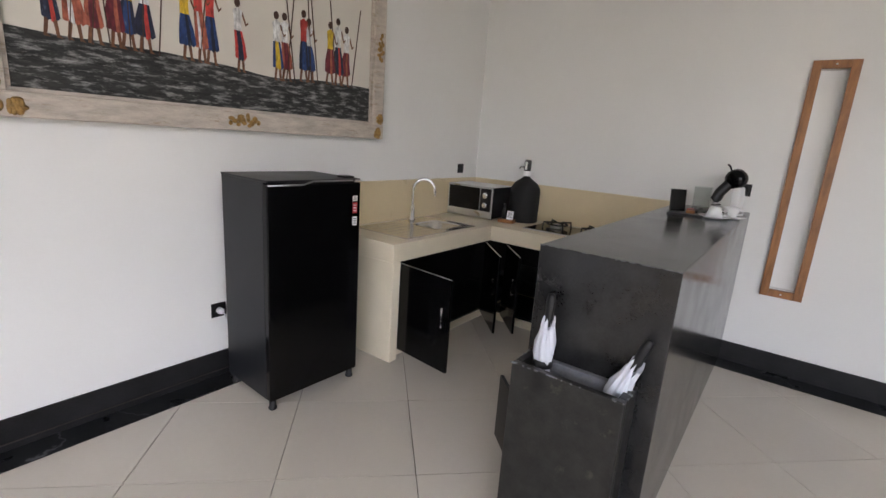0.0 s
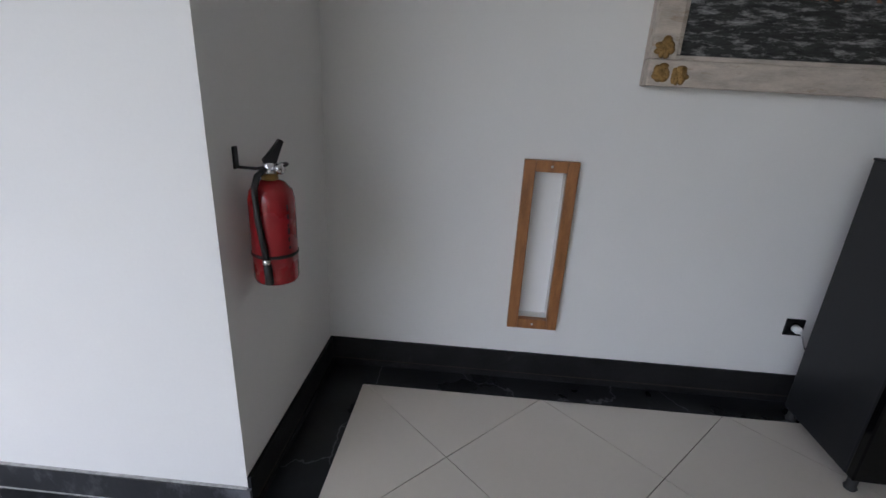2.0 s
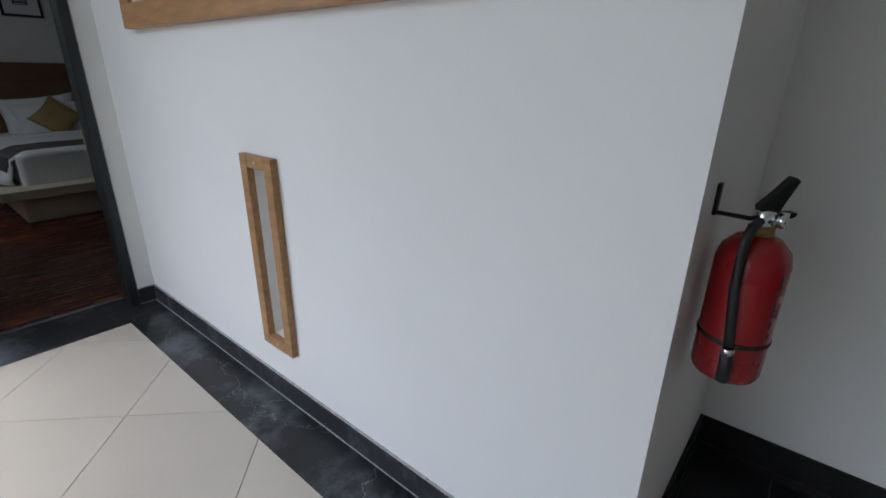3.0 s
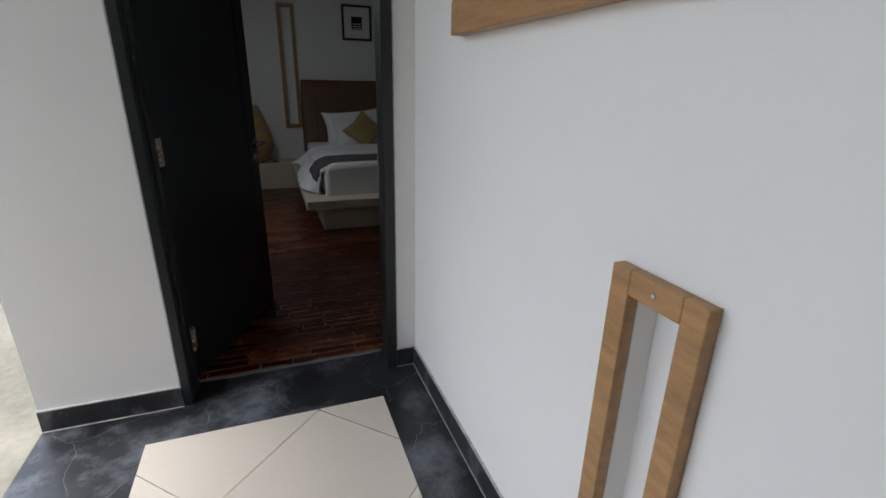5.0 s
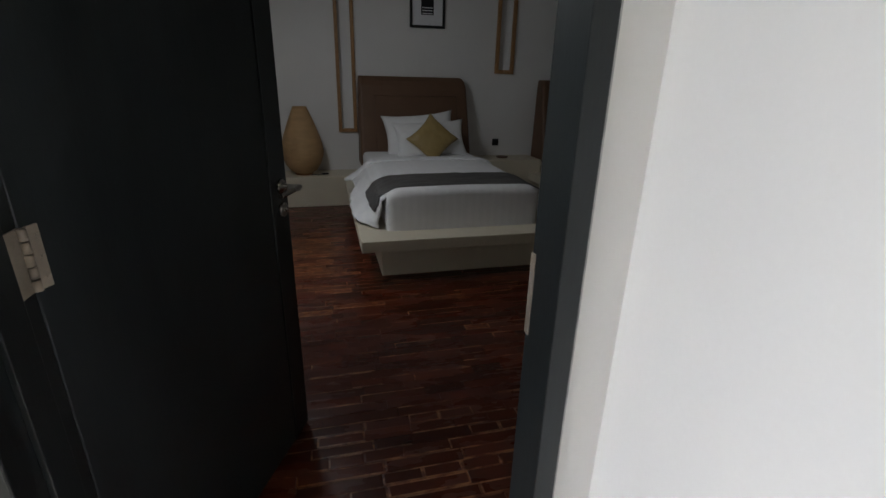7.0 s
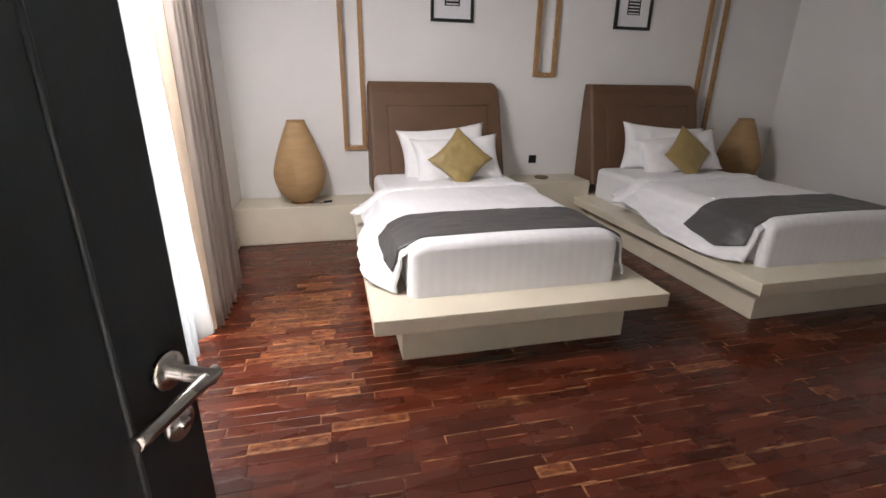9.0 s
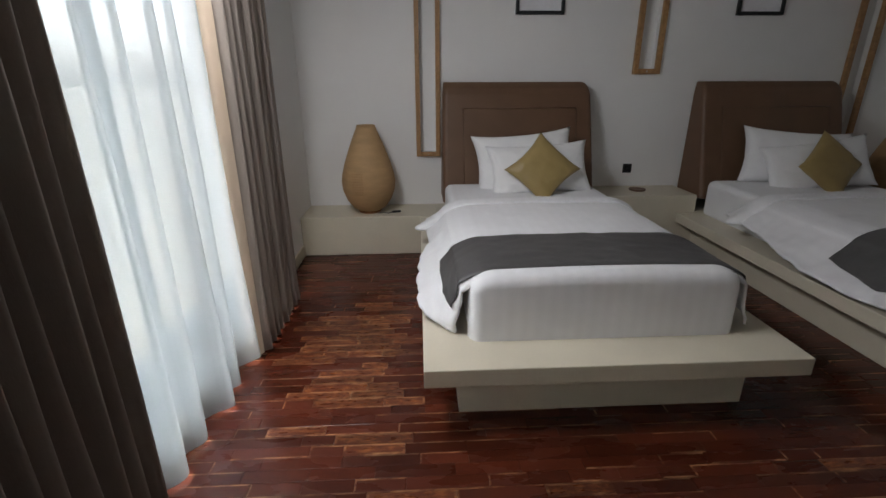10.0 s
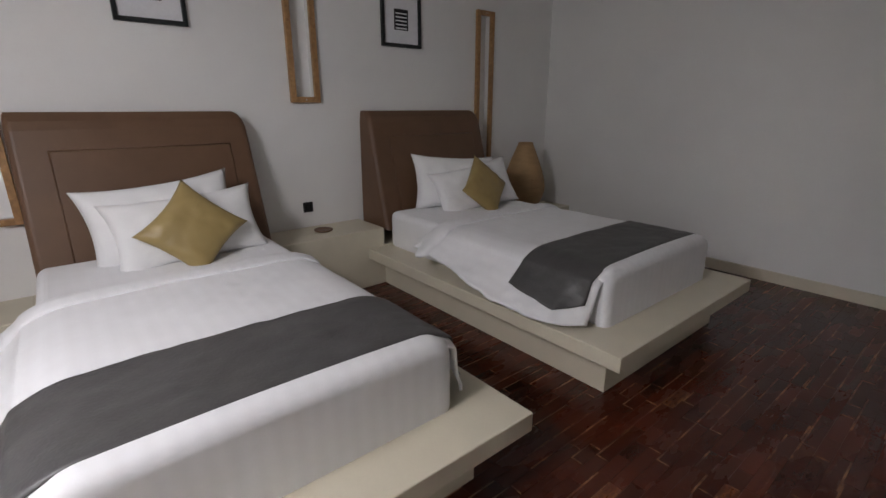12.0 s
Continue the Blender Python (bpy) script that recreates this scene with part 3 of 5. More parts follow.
bm = bx(WEST, WEST + 0.02, 2.17, KITCHEN, CT, 1.14, 0.003)
bx(WEST + 0.02, -0.46, KITCHEN - 0.02, KITCHEN, CT, 1.14, 0.003, bm=bm)
part("splashback", bm, SPLASH, top, "yellow cream cement splashback")

cab = thing("base_cabinet", pose(CX, 2.245, 0.08), "black laminate sink cabinet with one door open", "cabinet", "kitchen cabinets")
part("back_panel", bx(-0.6, -0.585, 0, 1.75, 0, 0.61), BLACKPLASTIC, cab)
part("side_panel", bx(-0.585, -0.03, 0, 0.016, 0, 0.61), BLACKPLASTIC, cab)
part("floor_panel", bx(-0.585, -0.03, 0.016, 1.75, 0, 0.016), BLACKPLASTIC, cab)
for y, ang, w, side in ((0.01, -6, 0.46, -1), (1.06, -45.5, 0.49, -1)):
    d = pose(-0.012, y, 0, 0, 0, ang)
    dr = part("door", moved(bx(0, w, -0.009, 0.009, 0.0, 0.6, 0.002), d), BLACKGLOSS, cab)
    # steel strip added for the light caught on the door's top edge
    part("edge_strip", moved(bx(0.004, w - 0.004, -0.004, 0.004, 0.6, 0.6015), d), STEEL, dr)
    part("bar_handle", moved(tube([(w - 0.04, side * 0.01, 0.3), (w - 0.04, side * 0.035, 0.3), (w - 0.04, side * 0.035, 0.42), (w - 0.04, side * 0.01, 0.42)], 0.005), d), CHROME, dr, "chrome bar handle")
cab2 = thing("base_cabinet", pose(CX + 0.02, CYF, 0.08), "black laminate hob cabinet with a door ajar", "cabinet", "kitchen cabinets")
part("back_panel", bx(-0.6, 1.18, 0.64, 0.655, 0, 0.61), BLACKPLASTIC, cab2)
part("side_panel", bx(1.16, 1.18, 0.03, 0.64, 0, 0.61), BLACKPLASTIC, cab2)
part("floor_panel", bx(0, 1.16, 0.03, 0.56, 0, 0.016), BLACKPLASTIC, cab2)
part("shelf", bx(0, 1.16, 0.08, 0.56, 0.3, 0.316), BLACKPLASTIC, cab2)
for x, ang, w in ((0.14, -47, 0.41),):
    d = pose(x, 0.012, 0, 0, 0, ang)
    dr = part("door", moved(bx(0, w, -0.009, 0.009, 0.0, 0.6, 0.002), d), BLACKGLOSS, cab2)
    # same added strip, a made highlight along the top edge
    part("edge_strip", moved(bx(0.004, w - 0.004, -0.004, 0.004, 0.6, 0.6015), d), STEEL, dr)
    part("bar_handle", moved(tube([(w - 0.04, -0.01, 0.3), (w - 0.04, -0.035, 0.3), (w - 0.04, -0.035, 0.42), (w - 0.04, -0.01, 0.42)], 0.005), d), CHROME, dr, "chrome bar handle")



def tumbler(m):
    g = thing("drinking_glass", m, "clear straight drinking glass on the cabinet shelf", "glass", "glasses on the shelf")
    part("glass", rev([(0, 0), (0.028, 0), (0.034, 0.11), (0.0325, 0.11), (0.027, 0.008), (0, 0.008)], 20), THINGLASS, g)


for k in range(5):
    tumbler(pose(-1.13 + 0.1 * k, 3.54 + 0.06 * (k % 2), 0.396))

sink = thing("kitchen_sink", pose(0, 0, CT), "stainless steel kitchen sink with drainer on the worktop", "sink")
bm = bx(-2.25, -1.74, 2.36, SY0, 0.0, 0.006, 0.002)
bx(-2.25, -1.74, SY1, 3.2, 0, 0.006, 0.002, bm=bm)
bx(-2.25, SX0, SY0, SY1, 0, 0.006, 0.002, bm=bm)
bx(SX1, -1.74, SY0, SY1, 0, 0.006, 0.002, bm=bm)
part("rim", bm, SINKSTEEL, sink)
bm = bmesh.new()
rings = []
for scale_, square, z in ((1.04, 30, 0.0075), (0.95, 5, 0.0075), (0.92, 4.5, 0.0), (0.88, 4.5, -0.09), (0.8, 4, -0.106), (0.15, 2, -0.109)):
    ring = []
    for k in range(48):
        a = 2 * math.pi * (k + 0.5) / 48
        c, d = math.cos(a), math.sin(a)
        r = (abs(c) ** square + abs(d) ** square) ** (-1 / square) * scale_
        ring.append(bm.verts.new(((SX0 + SX1) / 2 + r * c * (SX1 - SX0) / 2, (SY0 + SY1) / 2 + r * d * (SY1 - SY0) / 2, z)))
    rings.append(ring)
for lo, hi in zip(rings, rings[1:]):
    for k in range(48):
        bm.faces.new((lo[k], lo[(k + 1) % 48], hi[(k + 1) % 48], hi[k])).smooth = True
bm.faces.new(rings[-1])
part("bowl", bm, SINKSTEEL, sink)
part("drain", moved(rev([(0.0, 0), (0.035, 0), (0.035, 0.004), (0.02, 0.002), (0, 0.002)]), pose((SX0 + SX1) / 2, (SY0 + SY1) / 2, -0.109)), CHROME, sink)
for k in range(6):
    part("drainer_groove", bx(-2.2 + 0.07 * k, -2.185 + 0.07 * k, 2.42, 2.74, 0.006, 0.0072, 0.0005), SINKSTEEL, sink)
tap = thing("kitchen_tap", pose(-2.2, 2.93, CT + 0.006, 0, 0, 35) @ Matrix.Diagonal((1.05, 1.05, 1.12, 1)), "chrome swan neck kitchen tap beside the sink", "tap")
part("body", rev([(0, 0), (0.026, 0), (0.026, 0.008), (0.02, 0.012), (0.019, 0.1), (0.013, 0.108), (0, 0.108)]), CHROME, tap)
part("spout", tube([(0, 0, 0.1), (0, 0, 0.2)] + [(0.085 - 0.085 * math.cos(a), 0, 0.22 + 0.085 * math.sin(a)) for a in np.linspace(0, math.pi, 14)] + [(0.17, 0, 0.19)], 0.0105, 14), CHROME, tap)
part("lever", tube([(0, -0.018, 0.07), (0.0, -0.04, 0.075), (0.02, -0.07, 0.12)], 0.006), CHROME, tap)

mw = thing("microwave_oven", pose(-2.065, 3.74, CT, 0, 0, 1), "silver and black microwave oven on the worktop corner", "microwave")
part("case", bx(-0.235, 0.235, -0.17, 0.17, 0.012, 0.285, 0.006), DARKGREY, mw)
part("top_cover", bx(-0.236, 0.236, -0.172, 0.17, 0.285, 0.292, 0.002), WHITEPLASTIC, mw, "pale grey top cover")
fr = part("front", bx(-0.235, 0.235, -0.19, -0.17, 0.012, 0.29, 0.004), STEEL, mw, "silver front frame")
part("door_glass", bx(-0.22, 0.11, -0.196, -0.19, 0.075, 0.275, 0.003), BLACKGLOSS, mw, "black glass door")
part("control_panel", bx(0.118, 0.228, -0.196, -0.19, 0.075, 0.275, 0.003), BLACKPLASTIC, mw)
for z in (0.13, 0.215):
    part("knob", moved(rev([(0, 0), (0.026, 0), (0.024, 0.02), (0.015, 0.022), (0, 0.022)]), pose(0.173, -0.196, z, 90)), CHROME, mw, "round silver dial")
for x in (-0.2, 0.2):
    for y in (-0.13, 0.13):
        part("foot", moved(rev([(0, 0), (0.015, 0), (0.015, 0.012), (0, 0.012)], 12), pose(x, y, 0)), RUBBER, mw)

jug = thing("water_jug", pose(-1.655, 3.83, CT), "black covered water jug with an electric pump", "water jug")
part("bottle", rev([(0, 0), (0.125, 0), (0.132, 0.01), (0.132, 0.06), (0.13, 0.08), (0.133, 0.1), (0.133, 0.26), (0.128, 0.3), (0.1, 0.345), (0.05, 0.38), (0.03, 0.395), (0.03, 0.42), (0, 0.42)], 40), JUGCLOTH, jug)
part("collar", rev([(0.031, 0.405), (0.033, 0.41), (0.033, 0.445), (0.028, 0.45), (0, 0.45)]), WHITEPLASTIC, jug, "white pump collar")
part("pump", rev([(0.0, 0.45), (0.028, 0.45), (0.03, 0.46), (0.03, 0.53), (0.026, 0.545), (0, 0.548)]), BLACKPLASTIC, jug)
part("pump_face", bx(-0.012, 0.012, -0.034, -0.028, 0.46, 0.53, 0.002), CHROME, jug, "silver strip on the pump")
part("pump_spout", tube([(-0.028, 0, 0.48), (-0.06, -0.01, 0.485), (-0.075, -0.012, 0.465)], 0.006), CHROME, jug)

box_ = thing("condiment_tray", pose(-1.7, 3.62, CT, 0, 0, 10), "small dark wooden tray with card and pepper bottle", "tray")
part("tray", bx(-0.07, 0.07, -0.04, 0.04, 0, 0.03, 0.004), TEAK, box_)
part("card", moved(bx(-0.0, 0.06, -0.002, 0.002, 0, 0.075, 0.001), pose(0.0, -0.01, 0.03, -12)), PAPER, box_, "white printed card")
part("bottle", moved(rev([(0, 0), (0.024, 0), (0.024, 0.07), (0.012, 0.09), (0.012, 0.11), (0.015, 0.112), (0.015, 0.13), (0, 0.13)], 20), pose(-0.03, 0.02, 0.03)), BLACKPLASTIC, box_)
for k in range(4):
    part("print_line", moved(bx(0.01, 0.05 - 0.008 * (k % 2), -0.0032, -0.0022, 0.02 + 0.012 * k, 0.024 + 0.012 * k), pose(0.0, -0.01, 0.03, -12)), DARKGREY, box_)

hob = thing("gas_hob", pose(-1.46, 3.5, CT), "black glass gas hob with iron pan supports", "hob")
part("glass_top", bx(0, 0.7, 0, 0.4, 0, 0.012, 0.004), BLACKGLOSS, hob)
part("steel_edge", bx(-0.01, 0.71, -0.01, 0.0, 0, 0.01, 0.002), STEEL, hob)
for x in (0.19, 0.52):
    b = part("burner", moved(rev([(0, 0), (0.055, 0), (0.055, 0.015), (0.045, 0.022), (0.02, 0.024), (0.02, 0.03), (0, 0.03)]), pose(x, 0.22, 0.012)), STEEL, hob)
    for k in range(4):
        a = math.pi / 4 + k * math.pi / 2
        c, s = math.cos(a), math.sin(a)
        part("pan_support", tube([(x + 0.125 * c, 0.22 + 0.125 * s, 0.012), (x + 0.12 * c, 0.22 + 0.12 * s, 0.06), (x + 0.035 * c, 0.22 + 0.035 * s, 0.06)], 0.007, 8), RUBBER, hob)
    part("support_ring", moved(tube([(0.085 * math.cos(a), 0.085 * math.sin(a), 0) for a in np.linspace(0, 2 * math.pi, 25)], 0.006, 8), pose(x, 0.22, 0.045)), RUBBER, hob)
    part("knob", moved(rev([(0, 0), (0.018, 0), (0.016, 0.02), (0, 0.02)], 16), pose(x, 0.045, 0.012)), BLACKPLASTIC, hob)

bar = thing("breakfast_bar", pose(-0.46, 1.66, 0), "black honed stone breakfast bar with polished sides", "bar counter")
part("body", bx(0, 0.495, 0, KITCHEN - 1.66, 0, 1.125, 0.004), BARSTONE, bar)
cd = part("cupboard_door", moved(bx(0, 0.33, -0.009, 0.009, 0.05, 0.38, 0.002), pose(0.0, 0.05, 0) @ pose(-0.004, 0, 0, 0, 0, 137)), BLACKGLOSS, bar, "black cupboard door standing open")
part("cupboard_hinge", moved(bx(0.29, 0.33, -0.012, -0.009, 0.04, 0.05, 0.001), pose(-0.004, 0.05, 0, 0, 0, 137)), WHITEPLASTIC, cd)
rc = random.Random(5)
chips = None
for k in range(34):
    chips = joined(chips, moved(bx(-0.004, 0.004, -0.002, 0.002, -0.002, 0.002, 0.001, segments=1), pose(0.495 * rc.random(), 0.001, 1.1245, rc.uniform(-30, 30), 0, rc.uniform(-25, 25)) @ Matrix.Diagonal((rc.uniform(0.4, 2.4), 1, rc.uniform(0.6, 1.4), 1))))
tagged(part("chipped_edge", chips, GREYCEMENT, bar), "pale chips along the top edge", kind="stuff")
stand = thing("umbrella_stand", pose(-0.447, 1.505, 0), "open black stone umbrella stand against the bar end", "umbrella stand")
part("front_wall", bx(0, 0.412, 0, 0.03, 0, 0.7, 0.004), STANDSTONE, stand)
part("side_wall", bx(0, 0.03, 0.03, 0.152, 0, 0.7, 0.004), STANDSTONE, stand)
part("side_wall", bx(0.382, 0.412, 0.03, 0.152, 0, 0.7, 0.004), STANDSTONE, stand)
part("bottom", bx(0.03, 0.382, 0.03, 0.152, 0, 0.05), STANDSTONE, stand)
part("back_wall", bx(0.03, 0.382, 0.126, 0.152, 0.05, 0.692, 0.003), GREYCEMENT, stand, "bare grey cement back wall")
rc = random.Random(12)
chips = None
for k in range(26):
    u = rc.random()
    x, y, z = (0.412 * u, 0.002, 0.699) if k < 16 else (0.002 if k % 2 else 0.41, 0.15 * u, 0.699)
    chips = joined(chips, moved(bx(-0.004, 0.004, -0.003, 0.003, -0.003, 0.0025, 0.001, segments=1), pose(x, y, z, rc.uniform(-30, 30), 0, rc.uniform(-40, 40)) @ Matrix.Diagonal((rc.uniform(0.5, 2.2), 1, rc.uniform(0.6, 1.3), 1))))
tagged(part("chipped_edge", chips, GREYCEMENT, stand), "pale chips along the rim", kind="stuff")


def umbrella(m, lean):
    u = thing("folded_umbrella", m @ pose(0, 0, 0, lean, 0, 0) @ Matrix.Diagonal((0.8, 0.75, 0.975, 1)), "folded white umbrella with black handle, handle up", "umbrella", "folded umbrellas")
    seg = 44
    made = bmesh.new()
    rings = []
    for j, (z, r, amp) in enumerate(((0, 0.02, 0), (0.15, 0.026, 0.08), (0.4, 0.034, 0.1), (0.62, 0.038, 0.1), (0.66, 0.046, 0.12), (0.7, 0.043, 0.2), (0.745, 0.03, 0.26), (0.79, 0.027, 0.3))):
        ring = []
        for i in range(seg):
            a = 2 * math.pi * i / seg
            rr = r * (1 + amp * math.sin(8 * a + j * 0.3) + 0.12 * math.sin(3 * a + j))
            zz = z + (0.02 * math.sin(8 * a) + 0.014 * math.sin(3 * a + 1) if j == 7 else 0.015 * math.sin(2 * a) if j > 4 else 0)
            ring.append(made.verts.new((rr * math.cos(a), rr * math.sin(a), zz)))
        rings.append(ring)
    for a, b in zip(rings, rings[1:]):
        for i in range(seg):
            made.faces.new((a[i], a[(i + 1) % seg], b[(i + 1) % seg], b[i])).smooth = True
    part("canopy", made, WHITECLOTH, u)
    part("strap", rev([(0.043, 0.61), (0.047, 0.615), (0.047, 0.635), (0.043, 0.64)]), RUBBER, u)
    part("shaft", tube([(0, 0, -0.02), (0, 0, 0.8)], 0.006), CHROME, u)
    part("handle", rev([(0, 0.77), (0.016, 0.775), (0.02, 0.8), (0.021, 0.88), (0.017, 0.9), (0, 0.905)], 20), BLACKPLASTIC, u, "black rubber grip")
    return u


umbrella(pose(-0.37, 1.585, 0.08), -2)
umbrella(pose(-0.3, 1.585, 0.06) @ pose(0, 0, 0, 0, 19), -2)

cof = thing("coffee_machine", pose(-0.075, 3.76, 1.125, 0, 0, -18), "white and black capsule coffee machine on the bar", "coffee machine")
part("base", moved(rev([(0, 0), (0.07, 0), (0.075, 0.006), (0.072, 0.018), (0, 0.02)], 32), pose(0, -0.03, 0) @ Matrix.Diagonal((0.9, 1.25, 1, 1))), BLACKPLASTIC, cof, "black drip tray base")
part("body", prism([(0.012, 0.018), (0.06, 0.018), (0.066, 0.12), (0.056, 0.185), (0.016, 0.19), (0.006, 0.13), (0.008, 0.08)], -0.03, 0.055, bevel=0.012), WHITEPLASTIC, cof, "glossy white side shell")
part("neck", tube([(-0.062, -0.06, 0.05), (-0.068, -0.06, 0.09), (-0.055, -0.05, 0.14), (-0.025, -0.03, 0.19), (0.0, -0.01, 0.22)], 0.034, 18), BLACKPLASTIC, cof, "glossy black curved neck")
part("head", moved(rev([(0, -0.055), (0.035, -0.052), (0.06, -0.035), (0.068, 0), (0.06, 0.035), (0.035, 0.052), (0, 0.055)], 32), pose(0.012, -0.005, 0.235, 90)), BLACKGLOSS, cof, "round glossy black head")
part("lever", tube([(-0.03, 0.0, 0.285), (-0.045, 0, 0.315), (-0.05, -0.02, 0.325)], 0.006), BLACKPLASTIC, cof)
part("nozzle", moved(rev([(0, 0), (0.018, 0), (0.025, 0.04), (0, 0.04)], 20), pose(-0.062, -0.065, 0.03)), STEEL, cof)
jar = thing("glass_jar", pose(-0.26, 3.85, 1.125), "clear glass jar with a flat lid on the bar", "jar")
part("jar", rev([(0, 0), (0.055, 0), (0.058, 0.01), (0.058, 0.15), (0.055, 0.15), (0.053, 0.012), (0, 0.01)], 32), THINGLASS, jar)
part("lid", rev([(0, 0.15), (0.06, 0.15), (0.06, 0.158), (0, 0.16)], 32), THINGLASS, jar)


def cup_and_saucer(m, turned=False):
    c = thing("coffee_cup", m, "white porcelain cup %s saucer on the bar" % ("turned over on its" if turned else "standing on its"), "cup", "cups on the bar")
    part("saucer", rev([(0, 0), (0.045, 0), (0.085, 0.014), (0.085, 0.018), (0.045, 0.006), (0, 0.006)]), WHITEPLASTIC, c)
    over = pose(0, 0, 0.079, 180) if turned else pose(0, 0, 0)
    part("cup", moved(rev([(0, 0.006), (0.025, 0.006), (0.032, 0.015), (0.05, 0.07), (0.047, 0.07), (0.028, 0.018), (0, 0.016)]), over), WHITEPLASTIC, c)
    part("ear", moved(tube([(0.042, 0, 0.058), (0.068, 0, 0.056), (0.07, 0, 0.036), (0.037, 0, 0.028)], 0.005, 8), over), WHITEPLASTIC, c)


cup_and_saucer(pose(-0.105, 3.34, 1.125, 0, 0, 20), True)
cup_and_saucer(pose(-0.03, 3.46, 1.125, 0, 0, -20))
tray = thing("tea_tray", pose(-0.28, 3.42, 1.125, 0, 0, 8), "dark wooden tea tray with a menu holder", "tray")
part("tray", bx(-0.1, 0.1, -0.16, 0.16, 0, 0.012, 0.003), BLACKPLASTIC, tray)
part("menu_holder", moved(bx(-0.05, 0.05, -0.006, 0.006, 0, 0.14, 0.002), pose(-0.05, -0.02, 0.012, -8, 0, 30)), BLACKGLOSS, tray)
for k in range(4):
    part("sachet", moved(bx(-0.025, 0.025, -0.015, 0.015, 0, 0.02, 0.004), pose(0.03 + 0.012 * (k % 2), -0.08 + 0.045 * k, 0.012, 10, 0, 25 * k)), (TEAK, DARKGREY, REDLABEL, DARKGREY)[k], tray)

# fridge
fridge = thing("refrigerator", pose(-1.722, 1.612, 0, 0, 0, 88), "black single door refrigerator standing by the wall", "refrigerator")
# local x runs along the front (towards the room's south), local y into the depth
part("cabinet", bx(-0.287, 0.287, 0.045, 0.46, 0.055, 1.225, 0.006), DARKGREY, fridge, "dark grey steel cabinet")
part("door", bx(-0.292, 0.292, 0.0, 0.04, 0.06, 1.215, 0.006), BLACKGLOSS, fridge, "black glass door")
part("gasket", bx(-0.27, 0.27, 0.04, 0.045, 0.07, 1.205), RUBBER, fridge)
part("handle_trim", tube([(-0.287, -0.004, 1.212), (-0.09, -0.004, 1.212), (-0.03, -0.004, 1.228), (0.287, -0.004, 1.228)], 0.004, 8), STEEL, fridge, "silver handle trim")
part("top_plate", bx(-0.29, 0.29, 0.0, 0.46, 1.225, 1.236, 0.003), DARKGREY, fridge)
part("hinge_cover", bx(0.2, 0.27, 0.03, 0.1, 1.236, 1.248, 0.005), BLACKPLASTIC, fridge)
for x in (-0.262, 0.262):
    for y in (0.03, 0.43):
        part("foot", moved(rev([(0, 0), (0.02, 0), (0.024, 0.01), (0.018, 0.02), (0.018, 0.062), (0, 0.062)], 16), pose(x, y, 0)), RUBBER, fridge)
for z, h, mt in ((1.13, 0.03, WHITEPLASTIC), (1.06, 0.06, REDLABEL), (0.99, 0.05, WHITEPLASTIC)):
    lab = part("label", bx(0.236, 0.268, -0.0015, 0.0, z - 0.02, z + h - 0.02), mt, fridge, "small printed sticker")
    for k in range(3):
        part("print_bar", bx(0.241, 0.262, -0.0022, -0.0015, z - 0.02 + h * (0.2 + 0.26 * k), z - 0.02 + h * (0.3 + 0.26 * k)), DARKGREY if mt is WHITEPLASTIC else WHITEPLASTIC, lab)


def wall_socket(m, plug=False):
    s = thing("wall_socket", m, "square black wall socket" + (" with a grey plug and cord" if plug else " plate"), "socket", "wall sockets")
    part("plate", bx(-0.043, 0.043, -0.01, 0, -0.043, 0.043, 0.003), BLACKPLASTIC, s)
    part("insert", moved(rev([(0.024, 0), (0.024, 0.003), (0.02, 0.003), (0.019, -0.004), (0, -0.004)], 20), pose(0, -0.0105, 0, 90)), BLACKGLOSS, s)
    if plug:
        part("plug", moved(rev([(0, 0), (0.019, 0), (0.019, 0.025), (0.012, 0.04), (0, 0.04)], 20), pose(0, -0.012, 0, 90)), WHITEPLASTIC, s, "grey round plug")
        part("cord", tube([(0, -0.05, 0), (0.01, -0.06, -0.02), (0.04, -0.055, -0.08), (0.09, -0.045, -0.13), (0.16, -0.035, -0.15)], 0.004, 8), STEEL, s, "grey cord")


wall_socket(pose(WEST, 1.36, 0.41, 0, 0, 90), True)
wall_socket(pose(WEST, 3.745, 1.228, 0, 0, 90))
wall_socket(pose(-0.03, KITCHEN, 1.28))
wall_socket(pose(-3.05, BACK, 0.672, 0, 0, 180))


# ---- frames on the walls ----
def slot_frame(m, w, h, wood=TEAK, rail=0.05, deep=0.035):
    """A tall, narrow wooden frame against a wall; local x along the wall, local -y into the room, z up from its lower edge."""
    s = thing("wall_frame", m, "narrow %s wooden frame screwed to the white wall" % ("reddish teak" if wood is TEAK else "light teak"), "wall frame", "narrow wall frames")
    part("stile", bx(-w / 2, -w / 2 + rail, -deep, 0, 0, h, 0.003), wood, s)
    part("stile", bx(w / 2 - rail, w / 2, -deep, 0, 0, h, 0.003), wood, s)
    part("rail", bx(-w / 2 + rail, w / 2 - rail, -deep, 0, 0, rail, 0.003), wood, s)
    part("rail", bx(-w / 2 + rail, w / 2 - rail, -deep, 0, h - rail, h, 0.003), wood, s)
    for z in (rail / 2, h - rail / 2):
        part("screw", moved(rev([(0, 0), (0.006, 0), (0.005, 0.003), (0, 0.004)], 12), pose(0, -deep, z, 90)), STEEL, s)
    return s


slot_frame(pose(0.318, KITCHEN, 0.562), 0.245, 1.575)
slot_frame(pose(WEST, 0.119, 0.302, 0, 0, 90), 0.24, 0.826)
slot_frame(pose(CORRIDOR, -2.4115, 0.275, 0, 0, 90), 0.223, 0.845, OAK, deep=0.03)
